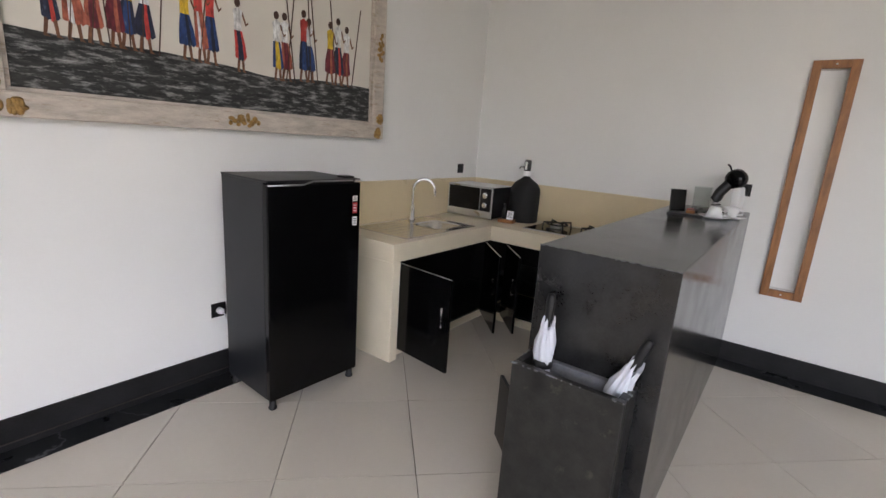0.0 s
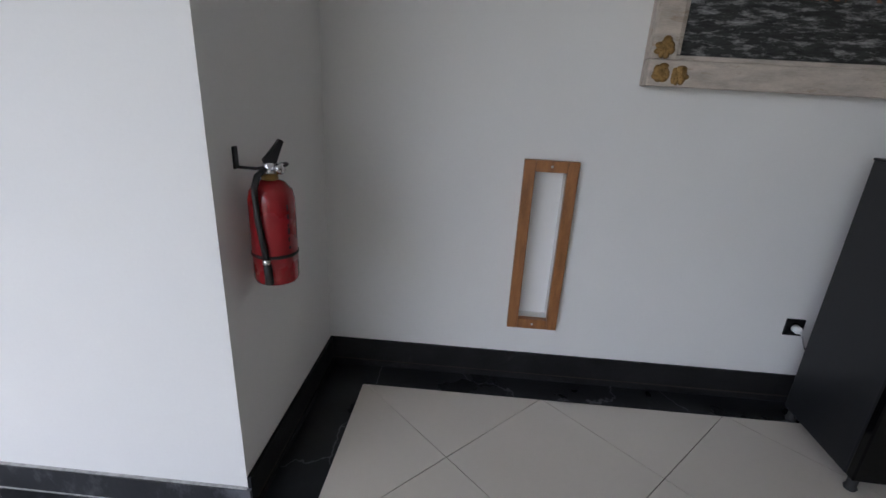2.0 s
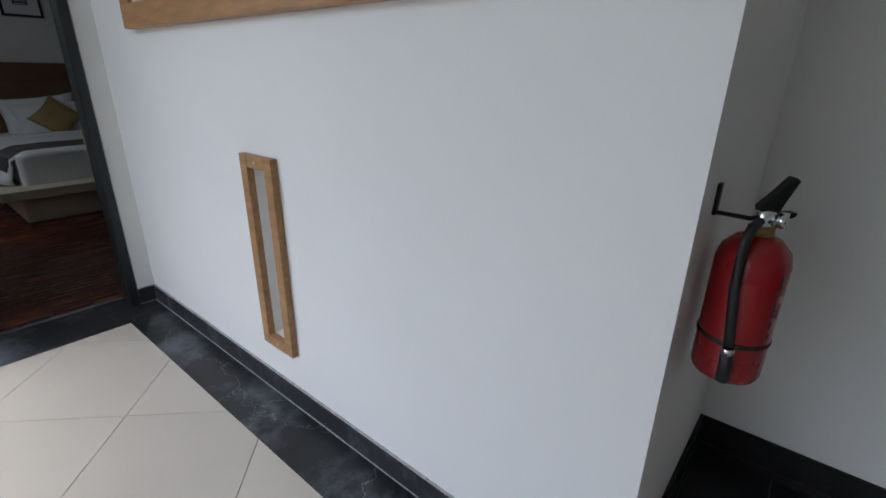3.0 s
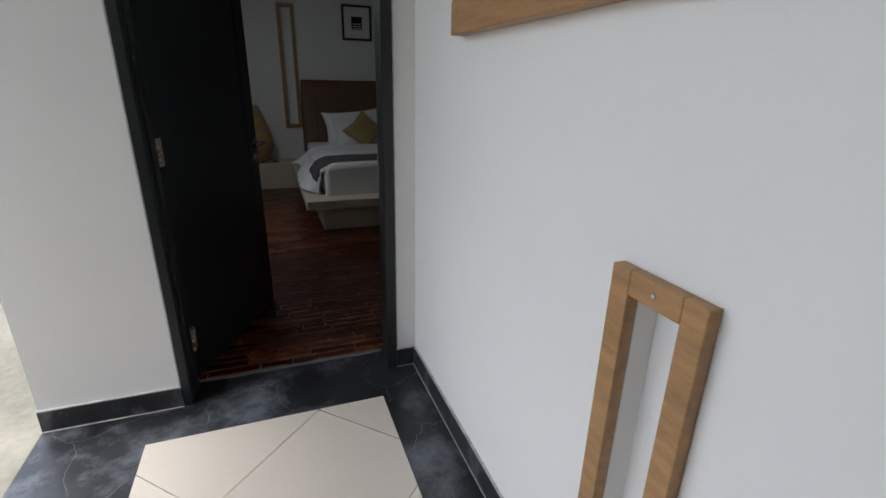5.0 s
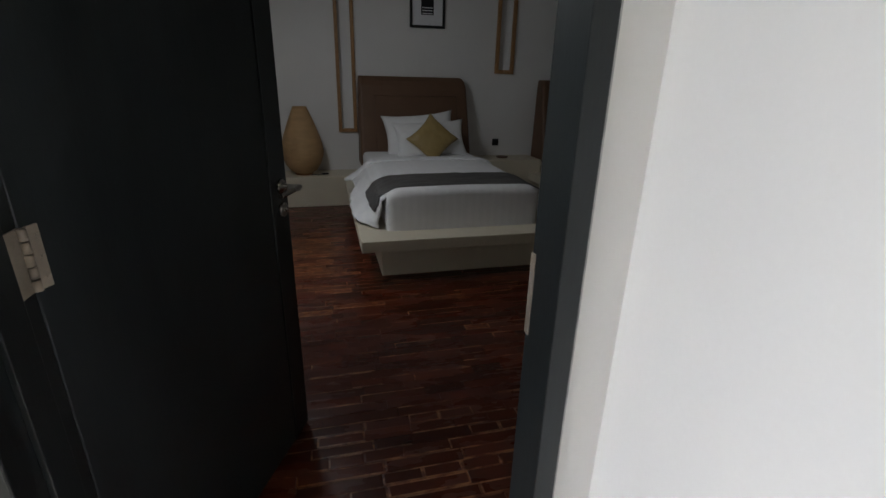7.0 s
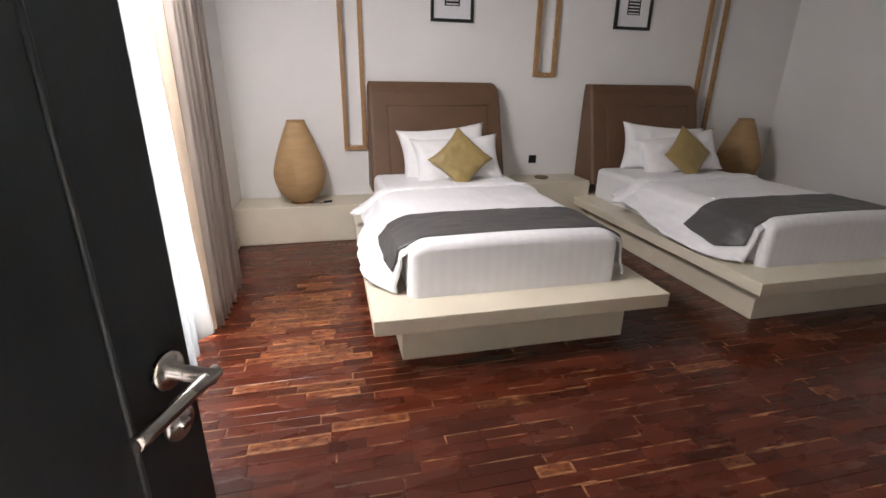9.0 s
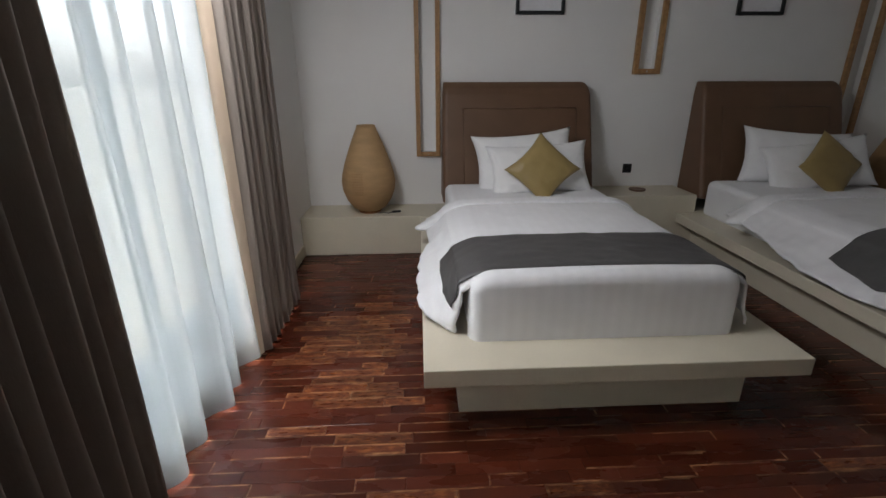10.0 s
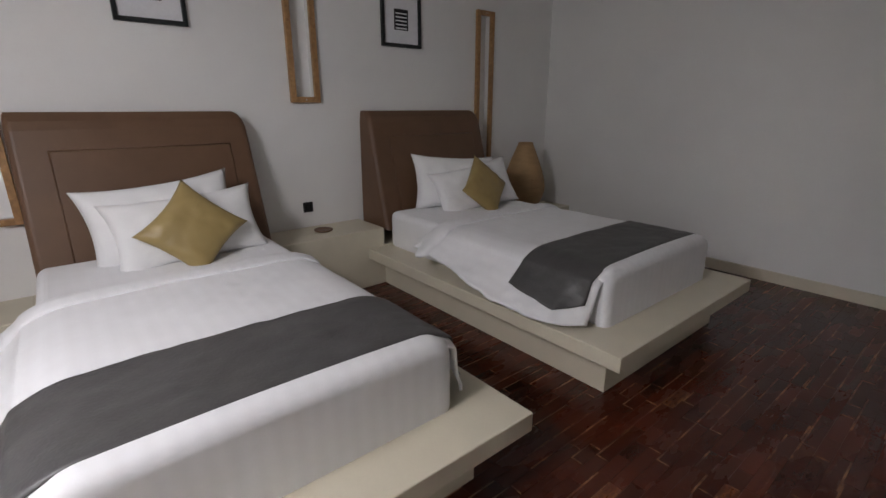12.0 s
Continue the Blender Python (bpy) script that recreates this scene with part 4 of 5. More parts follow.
slot_frame(pose(-1.134, BACK, 0.81, 0, 0, 180), 0.22, 1.61, OAK, 0.04)
slot_frame(pose(-3.103, BACK, 1.523, 0, 0, 180), 0.246, 0.9, OAK, 0.045)
slot_frame(pose(-5.09, BACK, 0.81, 0, 0, 180), 0.24, 1.61, OAK, 0.045)

# large painting: local x along the wall, -y into the room
pic = thing("large_painting", pose(WEST, 0.432, 1.455, 0, 0, 90), "wide painting in a carved whitewashed wooden frame", "painting")
PW, PH, RAIL = 2.17, 1.3, 0.1
part("canvas", bx(RAIL - 0.01, PW - RAIL + 0.01, -0.045, -0.01, RAIL - 0.01, PH - RAIL + 0.01), CANVAS, pic)
for b in ((0, PW, 0, RAIL), (0, PW, PH - RAIL, PH)):
    part("frame_rail", bx(b[0], b[1], -0.085, 0, b[2], b[3], 0.006), OLDWOOD, pic)
for b in ((0, RAIL), (PW - RAIL, PW)):
    part("frame_stile", bx(b[0], b[1], -0.083, 0, RAIL, PH - RAIL, 0.006), OLDWOOD, pic)
for b in ((RAIL, PW - RAIL, RAIL, RAIL + 0.018), (RAIL, RAIL + 0.018, RAIL + 0.018, PH - RAIL), (PW - RAIL - 0.018, PW - RAIL, RAIL + 0.018, PH - RAIL)):
    part("inner_bead", bx(b[0], b[1], -0.065, -0.045, b[2], b[3], 0.004), OLDWOOD, pic)
N = 60
line = [RAIL + 0.018 + (PW - 2 * RAIL - 0.036) * k / N for k in range(N + 1)]
ridge = [(x, 0.345 - 0.03 * math.exp(-((x - 1.28) / 0.25) ** 2) + 0.006 * noise.noise(Vector((x * 5, 0, 0)))) for x in line]
part("painted_hill", prism([(line[-1], RAIL + 0.018), (line[0], RAIL + 0.018)] + ridge, -0.048, -0.044), HILL, pic)
rnd = random.Random(7)
CAST = ((0.27, 5, 4), (0.35, 6, 2), (0.42, 1, 3), (0.5, 1, 4), (0.55, 0, 2), (0.62, 5, 4), (0.81, 0, 2), (0.88, 6, 3), (0.93, 0, 3), (1.09, 5, 4), (1.32, 2, 4), (1.38, 1, 4), (1.5, 0, 3), (1.55, 0, 4), (1.7, 1, 2), (1.77, 5, 4), (1.83, 1, 4))
for x, skirt, shirt in CAST:
    z0 = 0.345 - 0.03 * math.exp(-((x - 1.28) / 0.25) ** 2) - 0.014
    tall = rnd.uniform(0.37, 0.43)
    lean, stride, full = rnd.uniform(-0.012, 0.012), rnd.uniform(0.016, 0.032), rnd.uniform(0.03, 0.042)
    hip = z0 + tall * 0.56
    fig = None
    for k in range(4):
        # the skirt, in four hanging folds
        a, b = -1 + 0.5 * k, -0.5 + 0.5 * k
        low0, low1 = z0 + 0.066 + 0.012 * abs(a) + rnd.uniform(-0.004, 0.004), z0 + 0.066 + 0.012 * abs(b) + rnd.uniform(-0.004, 0.004)
        fold = prism([(x + a * full + 0.004, low0), (x + (a + b) / 2 * full, low0 - 0.006), (x + b * full + 0.004, low1), (x + b * full * 0.85, (hip + low1) / 2), (x + lean + b * 0.021, hip), (x + lean + a * 0.021, hip), (x + a * full * 0.85, (hip + low0) / 2)], -0.0495 - 0.0006 * (k % 2), -0.0445)
        mat = PIGMENTS[skirt] if (k + int(x * 50)) % 3 else PIGMENTS[(skirt + 5) % 7]
        if fig is None:
            fig = part("painted_figure", fold, mat, pic)
        else:
            part("painted_fold", fold, mat, fig)
    part("painted_top", prism([(x + lean - 0.021, hip), (x + lean + 0.021, hip), (x + lean + 0.019, z0 + tall * 0.68), (x + lean + 0.027, z0 + tall * 0.83), (x + lean, z0 + tall * 0.87), (x + lean - 0.025, z0 + tall * 0.83), (x + lean - 0.02, z0 + tall * 0.68)], -0.0492, -0.0445), PIGMENTS[shirt], fig)
    part("painted_head", prism([(x + lean + 0.016 * math.cos(a), z0 + tall * 0.93 + 0.022 * math.sin(a)) for a in np.linspace(0, 2 * math.pi, 12)[:-1]], -0.049, -0.0445), DARKPAINT, fig)
    for s in (-stride, stride * 0.6):
        part("painted_leg", prism([(x + s, z0), (x + s + 0.022, z0 - 0.002), (x + s + 0.012, z0 + 0.01), (x + s * 0.55 + 0.012, z0 + 0.085), (x + s * 0.55 - 0.002, z0 + 0.085), (x + s, z0 + 0.012)], -0.0486, -0.0445), BROWNPAINT, fig)
    part("painted_arm", prism([(x + lean + 0.022, z0 + tall * 0.8), (x + lean + 0.046, z0 + tall * 0.64), (x + lean + 0.06, z0 + tall * 0.68), (x + lean + 0.06, z0 + tall * 0.7), (x + lean + 0.047, z0 + tall * 0.67), (x + lean + 0.028, z0 + tall * 0.82)], -0.0505, -0.0445), BROWNPAINT, fig)
    if rnd.random() < 0.6:
        t = rnd.uniform(-0.09, 0.09)
        part("painted_pole", prism([(x + 0.055, z0 - 0.005), (x + 0.059, z0 - 0.005), (x + 0.059 + t, z0 + 0.5), (x + 0.055 + t, z0 + 0.5)], -0.0508, -0.0445), DARKPAINT, fig)


def carving(x, z, w, h):
    bm = None
    k = 0
    r = random.Random(int(x * 100))
    for i in range(14):
        a = i * 2.4
        rad = (i / 14) ** 0.5
        b = rev([(0, 0), (0.011, 0), (0.012, 0.004), (0.006, 0.009), (0, 0.01)], 10)
        moved(b, pose(x + rad * w / 2 * math.cos(a), -0.085, z + rad * h / 2 * math.sin(a), 90) @ Matrix.Diagonal((r.uniform(0.8, 1.8), r.uniform(0.8, 1.8), 1, 1)))
        bm = joined(bm, b)
    part("carved_rosette", bm, GOLD, pic, "tarnished gold carved rosette")


carving(1.075, 0.055, 0.19, 0.065)
for x, z in ((0.05, 0.05), (0.12, 0.045), (PW - 0.06, 0.04), (0.045, 0.14), (PW - 0.04, 0.14), (PW - 0.05, 0.62), (0.05, 0.62)):
    carving(x, z, 0.05, 0.06 if z < 0.5 else 0.2)

art = thing("framed_picture", pose(CORRIDOR, -3.393, 1.59, 0, 0, 90), "wide picture in a thick light teak frame", "picture")
W2, H2 = 2.02, 1.1
for b in ((0, W2, 0, 0.1), (0, W2, H2 - 0.1, H2)):
    part("frame_rail", bx(b[0], b[1], -0.05, 0, b[2], b[3], 0.004), OAK, art)
for b in ((0, 0.1), (W2 - 0.1, W2)):
    part("frame_stile", bx(b[0], b[1], -0.0485, 0, 0.1, H2 - 0.1, 0.004), OAK, art)
part("picture_panel", bx(0.1, W2 - 0.1, -0.03, -0.004, 0.1, H2 - 0.1), CANVAS, art)

# fire extinguisher on its bracket
ext = thing("fire_extinguisher", pose(-1.555, PILLAR + 0.085, 0.81, 0, 0, 128) @ Matrix.Diagonal((1, 1, 0.91, 1)), "red fire extinguisher hanging on a wall bracket", "fire extinguisher")
part("cylinder", rev([(0, 0.012), (0.05, 0), (0.064, 0.006), (0.068, 0.018), (0.068, 0.29), (0.062, 0.32), (0.042, 0.345), (0.022, 0.355), (0, 0.355)], 40), RED, ext)
part("neck", rev([(0.02, 0.35), (0.024, 0.352), (0.024, 0.372), (0, 0.372)], 24), GOLD, ext, "brass neck ring")
part("valve", rev([(0.017, 0.37), (0.02, 0.375), (0.02, 0.405), (0.012, 0.412), (0, 0.412)], 20), CHROME, ext)
part("gauge", moved(rev([(0, 0), (0.018, 0), (0.018, 0.014), (0, 0.016)], 20), pose(0.022, -0.012, 0.39, 90, 0, 40)), CHROME, ext)
part("lever", prism([(-0.015, 0.405), (0.02, 0.405), (0.028, 0.43), (0.045, 0.475), (0.033, 0.483), (0.005, 0.445), (-0.018, 0.418)], -0.012, 0.012, bevel=0.003), BLACKPLASTIC, ext)
part("carry_handle", prism([(0.0, 0.39), (0.045, 0.392), (0.055, 0.398), (0.055, 0.406), (0.0, 0.402)], -0.011, 0.011, bevel=0.002), BLACKPLASTIC, ext)
part("hose", tube([(-0.02, -0.02, 0.39), (-0.045, -0.04, 0.375), (-0.058, -0.052, 0.34), (-0.058, -0.055, 0.25), (-0.05, -0.06, 0.17), (-0.044, -0.063, 0.11)], 0.0095, 12), RUBBER, ext)
part("nozzle", tube([(-0.043, -0.063, 0.1), (-0.041, -0.064, 0.06), (-0.04, -0.064, 0.018)], 0.0125, 12), RUBBER, ext)
part("nozzle_ring", tube([(-0.0432, -0.063, 0.106), (-0.0428, -0.063, 0.09)], 0.0132, 12), CHROME, ext)
part("strap", rev([(0.0685, 0.1), (0.0705, 0.102), (0.0705, 0.11), (0.0685, 0.112)], 40), RUBBER, ext)
for k in range(6):
    a = radians(-65)
    part("print_mark", moved(bx(-0.004, 0.003 - 0.002 * (k % 2), -0.0008, 0.0004, 0, 0.01 + 0.006 * (k % 3)), pose(0.068 * math.cos(a), 0.068 * math.sin(a), 0.13 + 0.026 * k, 0, 0, 90 - 65)), DARKGREY, ext)
TURNED = pose(0, 0, 0, 0, 0, -128)
part("bracket", moved(bx(0.025, 0.047, -0.085, -0.077, 0.39, 0.46, 0.002), TURNED), BLACKPLASTIC, ext)
part("bracket_arm", moved(tube([(0.035, -0.08, 0.395), (0.04, -0.02, 0.395), (0.0, 0, 0.395)], 0.005), TURNED), BLACKPLASTIC, ext)

# black backpack on the corridor border
bag = thing("backpack", pose(0.08, -2.85, 0, 0, 0, 30), "black fabric backpack standing on the cement border", "backpack")
part("body", moved(rev([(0, 0), (0.13, 0), (0.15, 0.03), (0.155, 0.15), (0.14, 0.28), (0.1, 0.35), (0, 0.37)], 28), Matrix.Diagonal((1, 0.65, 1, 1))), JUGCLOTH, bag)
part("pocket", moved(rev([(0, 0.03), (0.1, 0.03), (0.11, 0.1), (0.095, 0.19), (0, 0.21)], 24), pose(0, -0.06, 0) @ Matrix.Diagonal((1, 0.6, 1, 1))), JUGCLOTH, bag)
part("strap", tube([(-0.12, 0.0, 0.02), (-0.18, 0.02, 0.06), (-0.17, 0.02, 0.2), (-0.08, 0.02, 0.34)], 0.012), RUBBER, bag)
part("piping", tube([(-0.1, -0.1, 0.05), (-0.11, -0.105, 0.14), (-0.06, -0.11, 0.2), (0.0, -0.115, 0.215)], 0.004), STEEL, bag, "grey piping")


# ---- bedroom ----
ledge = thing("bedside_ledge", pose(0, 0, 0), "low cream cement ledge built along the bedroom wall", "ledge")
part("window_end", bx(-1.2, 0, BACK, -8.72, 0, 0.35, 0.006), BEDSTONE, ledge)
part("middle_block", bx(-3.53, -2.6, BACK, -8.72, 0, 0.5, 0.006), BEDSTONE, ledge)
part("bed_backing", bx(-2.6, -1.2, BACK, -8.72, 0, 0.35), BEDSTONE, ledge)
part("bed_backing", bx(-4.92, -3.53, BACK, -8.72, 0, 0.35), BEDSTONE, ledge)
part("far_end", bx(BEDWEST, -4.92, BACK, -8.72, 0, 0.35, 0.006), BEDSTONE, ledge)


def wrinkle(x, y, s):
    return noise.noise(Vector((x * s, y * s, 3.1)))


def bed_platform(m):
    b = thing("bed_platform", m, "cream cement bed platform with overhanging slab edge", "bed platform", "twin bed platforms")
    part("slab", bx(-1.68, 0, -2.33, 0, 0.255, 0.34, 0.005), BEDSTONE, b)
    part("base", bx(-1.52, -0.162, -2.33, -0.16, 0, 0.255, 0.004), BEDSTONE, b)
    return b


def mattress(m):
    b = thing("mattress", m, "thick mattress tucked in white striped sheet", "mattress", "twin mattresses")
    part("cover", bx(-1.46, -0.215, -2.32, -0.235, 0.315, 0.64, 0.055, segments=5), SHEET, b)
    return b


def drape_over(u, v, x0, x1, y0, y1, side0, side1, z, seed, low0, low1, spread=1.0):
    """A cloth across the mattress: u runs from the hanging edge on one side over the top to the other, v along the bed."""
    y = y0 + (y1 - y0) * v
    span = abs(x1 - x0)
    l0, l1 = side0(v), side1(v)
    total = l0 + span + l1
    d = u * total
    w = 0.02 * wrinkle(d + seed, y, 5) + 0.008 * wrinkle(d + seed, y, 14)
    r = 0.05
    if d < l0:
        k = (l0 - d) / max(l0, 1e-4)
        fall = l0 - d
        zz = z - 0.05 - (z - 0.05 - low0(v)) * k
        return (x0 + 0.03 + (0.012 + (0.115 + 0.075 * math.sin(math.pi * min(1, v * 1.3))) * min(1, v / 0.13) ** 0.8) * k ** 1.3 * spread + w * k * 1.6, y + 0.6 * w * k - 0.03 * k * max(0, 1 - 4 * v) ** 2, zz + 0.012 * wrinkle(y, seed, 9) * k)
    if d > l0 + span:
        k = (d - l0 - span) / max(l1, 1e-4)
        zz = z - 0.05 - (z - 0.05 - low1(v)) * k
        return (x1 - 0.03 - 0.14 * k ** 1.4 * (l1 / 0.4) * (0.25 + 0.75 * min(1, v / 0.1)) - w * k, y + 0.5 * w * k, zz + 0.012 * wrinkle(y, seed, 9) * k)
    e = min(d - l0, l0 + span - d)
    drop = 0.05 * (1 - min(1, e / 0.14)) ** 2
    return (x0 - (d - l0) + 0.03 * (1 - min(1, (d - l0) / 0.14)) - 0.03 * (1 - min(1, (l0 + span - d) / 0.14)), y, z - drop + 0.25 * w + 0.012 * math.sin(math.pi * (d - l0) / span))


def duvet_surface(u, v, seed):
    return drape_over(u, v, -0.2, -1.475, -0.26, -1.6, lambda t: 0.42 - 0.18 * t, lambda t: 0.32 - 0.1 * t, 0.652 - 0.03 * max(0, 1 - v * 18) ** 2, seed, lambda t: 0.352 + 0.13 * t, lambda t: 0.37 + 0.1 * t, 1.0 if seed < 5 else 1.2)


def duvet(m, seed):
    b = thing("duvet", m, "white striped duvet spread over the bed with loose sides", "duvet", "white duvets")
    cover = part("cover", sheet(100, 70, lambda u, v: duvet_surface(u, v, seed)), SHEET, b)
    thick(cover, 0.012, -1)

    def tuck(u, v):
        """The foot end: from the top round the edge and down between mattress and platform."""
        x = -0.212 - 1.25 * u
        e = min(u, 1 - u) * 1.25
        back = 0.055 - math.sqrt(0.055 ** 2 - max(0, 0.055 - e) ** 2)
        top = 0.655 - 0.045 * (1 - min(1, e / 0.12)) ** 2 + 0.012 * math.sin(math.pi * u)
        w = 0.004 * wrinkle(x + seed, v * 2, 4)
        if v < 0.2:
            return (x, -0.3 + 0.018 * v / 0.2, top + w * v)
        if v < 0.55:
            a = (v - 0.2) / 0.35 * math.pi / 2
            return (x, -0.282 + 0.06 * math.sin(a) - back * math.sin(a), top - 0.06 + 0.06 * math.cos(a) + w * 0.5)
        return (x, -0.222 - back + w * 0.5, top - 0.06 - (top - 0.06 - 0.316) * (v - 0.55) / 0.45)
    thick(part("foot_tuck", sheet(90, 40, tuck), SHEET, b), 0.004, -1)
    fold = part("turned_down_edge", sheet(90, 12, lambda u, v: drape_over(u, v, -0.195, -1.48, -1.5, -1.72, lambda t: 0.25 - 0.03 * t, lambda t: 0.2, 0.674 - 0.03 * (2 * v - 0.7) ** 2, seed + 4, lambda t: 0.46 + 0.04 * t, lambda t: 0.48)), SHEET, b)
    thick(fold, 0.016, -1)
    return b


def runner(m, seed, reach, blunt):
    """A cloth laid on the duvet; reach is how far it hangs down the duvet's near side, from 0 to 1."""
    b = thing("bed_runner", m, "dark grey cloth bed runner laid across the duvet", "bed runner", "grey bed runners")

    def f(u, v):
        y = -0.295 - 0.48 * v
        t = (-0.26 - y) / 1.34
        l0, l1 = 0.42 - 0.18 * t, 0.32 - 0.1 * t
        total = l0 + 1.275 + l1
        start, end = l0 * (1 - reach * (1 - 0.25 * v) * (1 - blunt * max(0, 1 - v / 0.3))), l0 + 1.275 + l1 * 0.8
        x, yy, z = duvet_surface((start + (end - start) * u) / total, t, seed)
        side = max(0, min(1, (0.655 - z) / 0.1))
        yy += 0.004 * wrinkle(x * 2, yy, 7)
        z += 0.0035 * wrinkle(x + seed, yy * 2.2, 9) * (1 - side)
        return (x + 0.007 * side * (1 if u < 0.5 else -1), yy, z + 0.007 * (1 - 0.5 * side))
    thick(part("cloth", sheet(110, 24, f), RUNNER, b), 0.003, 1)
    return b


def pillow(name, m, w, h, t, mat, label, category, group, puff=0.45):
    b = thing(name, m, label, category, group)

    def face(s):
        def f(u, v):
            a, c = 2 * u - 1, 2 * v - 1
            pinch = 1 - 0.1 * (1 - abs(c) ** 2) * abs(a) ** 4, 1 - 0.15 * (1 - abs(a) ** 2) * abs(c) ** 4
            body = max(0, (1 - abs(a) ** 2.6) * (1 - abs(c) ** 2.6)) ** puff
            d = body * t / 2 * (1 + 0.2 * wrinkle(a * 1.3 + s, c * 1.3 + w, 2.0)) + 0.4 * t * t * body * wrinkle(a + s * 3 + h, c + w, 4.5)
            return (a * w / 2 * pinch[0], s * d, c * h / 2 * pinch[1])
        return f
    bm = sheet(28, 22, face(1))
    sheet(28, 22, face(-1), bm)
    bmesh.ops.remove_doubles(bm, verts=bm.verts, dist=1e-4)
    bmesh.ops.recalc_face_normals(bm, faces=bm.faces)
    part("cover", bm, mat, b)
    return b


def headboard(m):
    """Local x from 0 to -1.31 along the wall, y from 0 (wall) to 0.4 (front foot)."""
    b = thing("headboard", m, "brown leather headboard with raked front and seamed panel", "headboard", "brown headboards")
    W = 1.345

    made = bmesh.new()
    rows = []
    zs = [0.0, 0.2, 0.4, 0.6, 0.8, 0.9, 0.95, 0.985, 1.0]
    for z in zs:
        f = 0.42 - 0.27 * z - (0.0 if z < 0.9 else 0.04 * ((z - 0.9) / 0.1) ** 2)
        inset = 0.0 if z < 0.86 else 0.06 * (1 - math.sqrt(max(0, 1 - ((z - 0.86) / 0.14) ** 2)))
        x0, x1 = -0.012 * z - inset * 0.25, -W + 0.03 * z + inset
        ring = [(x0, 0.02)] + [(x0 - 0.04 + 0.04 * math.cos(q * math.pi / 10), f - 0.04 + 0.04 * math.sin(q * math.pi / 10)) for q in range(6)]
        ring += [(x1 + 0.04 - 0.04 * math.sin(q * math.pi / 10), f - 0.04 + 0.04 * math.cos(q * math.pi / 10)) for q in range(6)] + [(x1, 0.02)]
        rows.append([made.verts.new((x, y, z)) for x, y in ring])
    for a, c in zip(rows, rows[1:]):
        for i in range(14):
            made.faces.new((a[i], a[(i + 1) % 14], c[(i + 1) % 14], c[i]))
    made.faces.new(rows[0][::-1])
    made.faces.new(rows[-1])
    bmesh.ops.recalc_face_normals(made, faces=made.faces)
    part("body", made, LEATHER, b)
    tilt = math.degrees(math.atan(0.27))
    part("panel", moved(bx(-W + 0.17, -0.19, -0.006, 0.006, -0.8, 0.0, 0.005), pose(0, 0.42 - 0.27 * 0.78 + 0.003, 0.78, tilt)), LEATHER, b)
    for x in (-0.185, -W + 0.165):
        part("seam", moved(tube([(x, 0, -0.75), (x, 0, 0.005)], 0.004, 8), pose(0, 0.42 - 0.27 * 0.78 + 0.001, 0.78, tilt)), LEATHER, b)
    part("seam", tube([(-0.185, 0.42 - 0.27 * 0.785 + 0.001, 0.785), (-W + 0.165, 0.42 - 0.27 * 0.785 + 0.001, 0.785)], 0.004, 8), LEATHER, b)
    return b


for k, (dx, seed) in enumerate(((-1.046, 0.0), (-3.366, 11.0))):
    at = pose(dx, -6.39, 0)
    bed_platform(at)
    mattress(at)
    duvet(at, seed)
    runner(at, seed, 0.52 if k == 0 else 0.8, 0 if k == 0 else 0.3)
    headboard(pose(dx - 0.205, BACK, 0.5 - 0.04))
    turn = 0 if k == 0 else -14
    pillow("pillow", at @ pose(-0.865, -2.2, 0.84, 0, 0, turn) @ pose(0, 0, 0, 20) @ pose(0, 0, 0, 0, 5 if k == 0 else -4), 0.84, 0.5, 0.2, PILLOWCLOTH, "plump white pillow leaning against the headboard", "pillow", "white pillows")
    pillow("pillow", at @ pose(-0.96, -2.05, 0.8, 0, 0, turn + 3) @ pose(0, 0, 0, 26) @ pose(0, 0, 0, 0, 3 if k == 0 else 9), 0.84, 0.44, 0.19, PILLOWCLOTH, "plump white pillow leaning against the headboard", "pillow", "white pillows")
    pillow("cushion", at @ pose(-0.95, -1.91, 0.825, 0, 0, 0 if k == 0 else 6) @ pose(0, 0, 0, 27) @ pose(0, 0, 0, 0, 45), 0.425, 0.425, 0.13, GOLDCLOTH, "olive gold satin cushion set on its corner", "cushion", "gold cushions", 0.5)


def rattan_lamp(m):
    b = thing("table_lamp", m, "unlit teardrop lamp of woven tan fibre on the ledge", "lamp", "teardrop lamps")
    part("shade", rev([(0.1, 0.02), (0.15, 0.05), (0.2, 0.12), (0.232, 0.21), (0.238, 0.28), (0.228, 0.35), (0.2, 0.45), (0.16, 0.56), (0.12, 0.66), (0.09, 0.73), (0.078, 0.76), (0.072, 0.76), (0.084, 0.73), (0.15, 0.56), (0.222, 0.35), (0.226, 0.21)], 48), RATTAN, b)
    lattice = None
    for i in range(5):
        for j in range(9):
            a, z = radians(62 + 5 * i), 0.2 + 0.022 * j
            r = 0.2335 + 0.004 * math.sin(math.pi * (z - 0.12) / 0.32)
            lattice = joined(lattice, moved(rev([(0, 0), (0.005, 0), (0, 0.0015)], 6), pose(r * math.cos(a), r * math.sin(a), z) @ pose(0, 0, 0, 0, 90, math.degrees(a))))
    tagged(part("lattice_holes", lattice, TEAK, b), "dark open weave patch", kind="stuff")
    part("rim", moved(tube([(0.077 * math.cos(a), 0.077 * math.sin(a), 0.76) for a in np.linspace(0, 2 * math.pi, 33)], 0.005, 8), pose(0, 0, 0)), RATTAN, b)
    part("base", rev([(0, 0), (0.1, 0), (0.105, 0.01), (0.1, 0.025), (0, 0.025)]), TEAK, b)
    return b


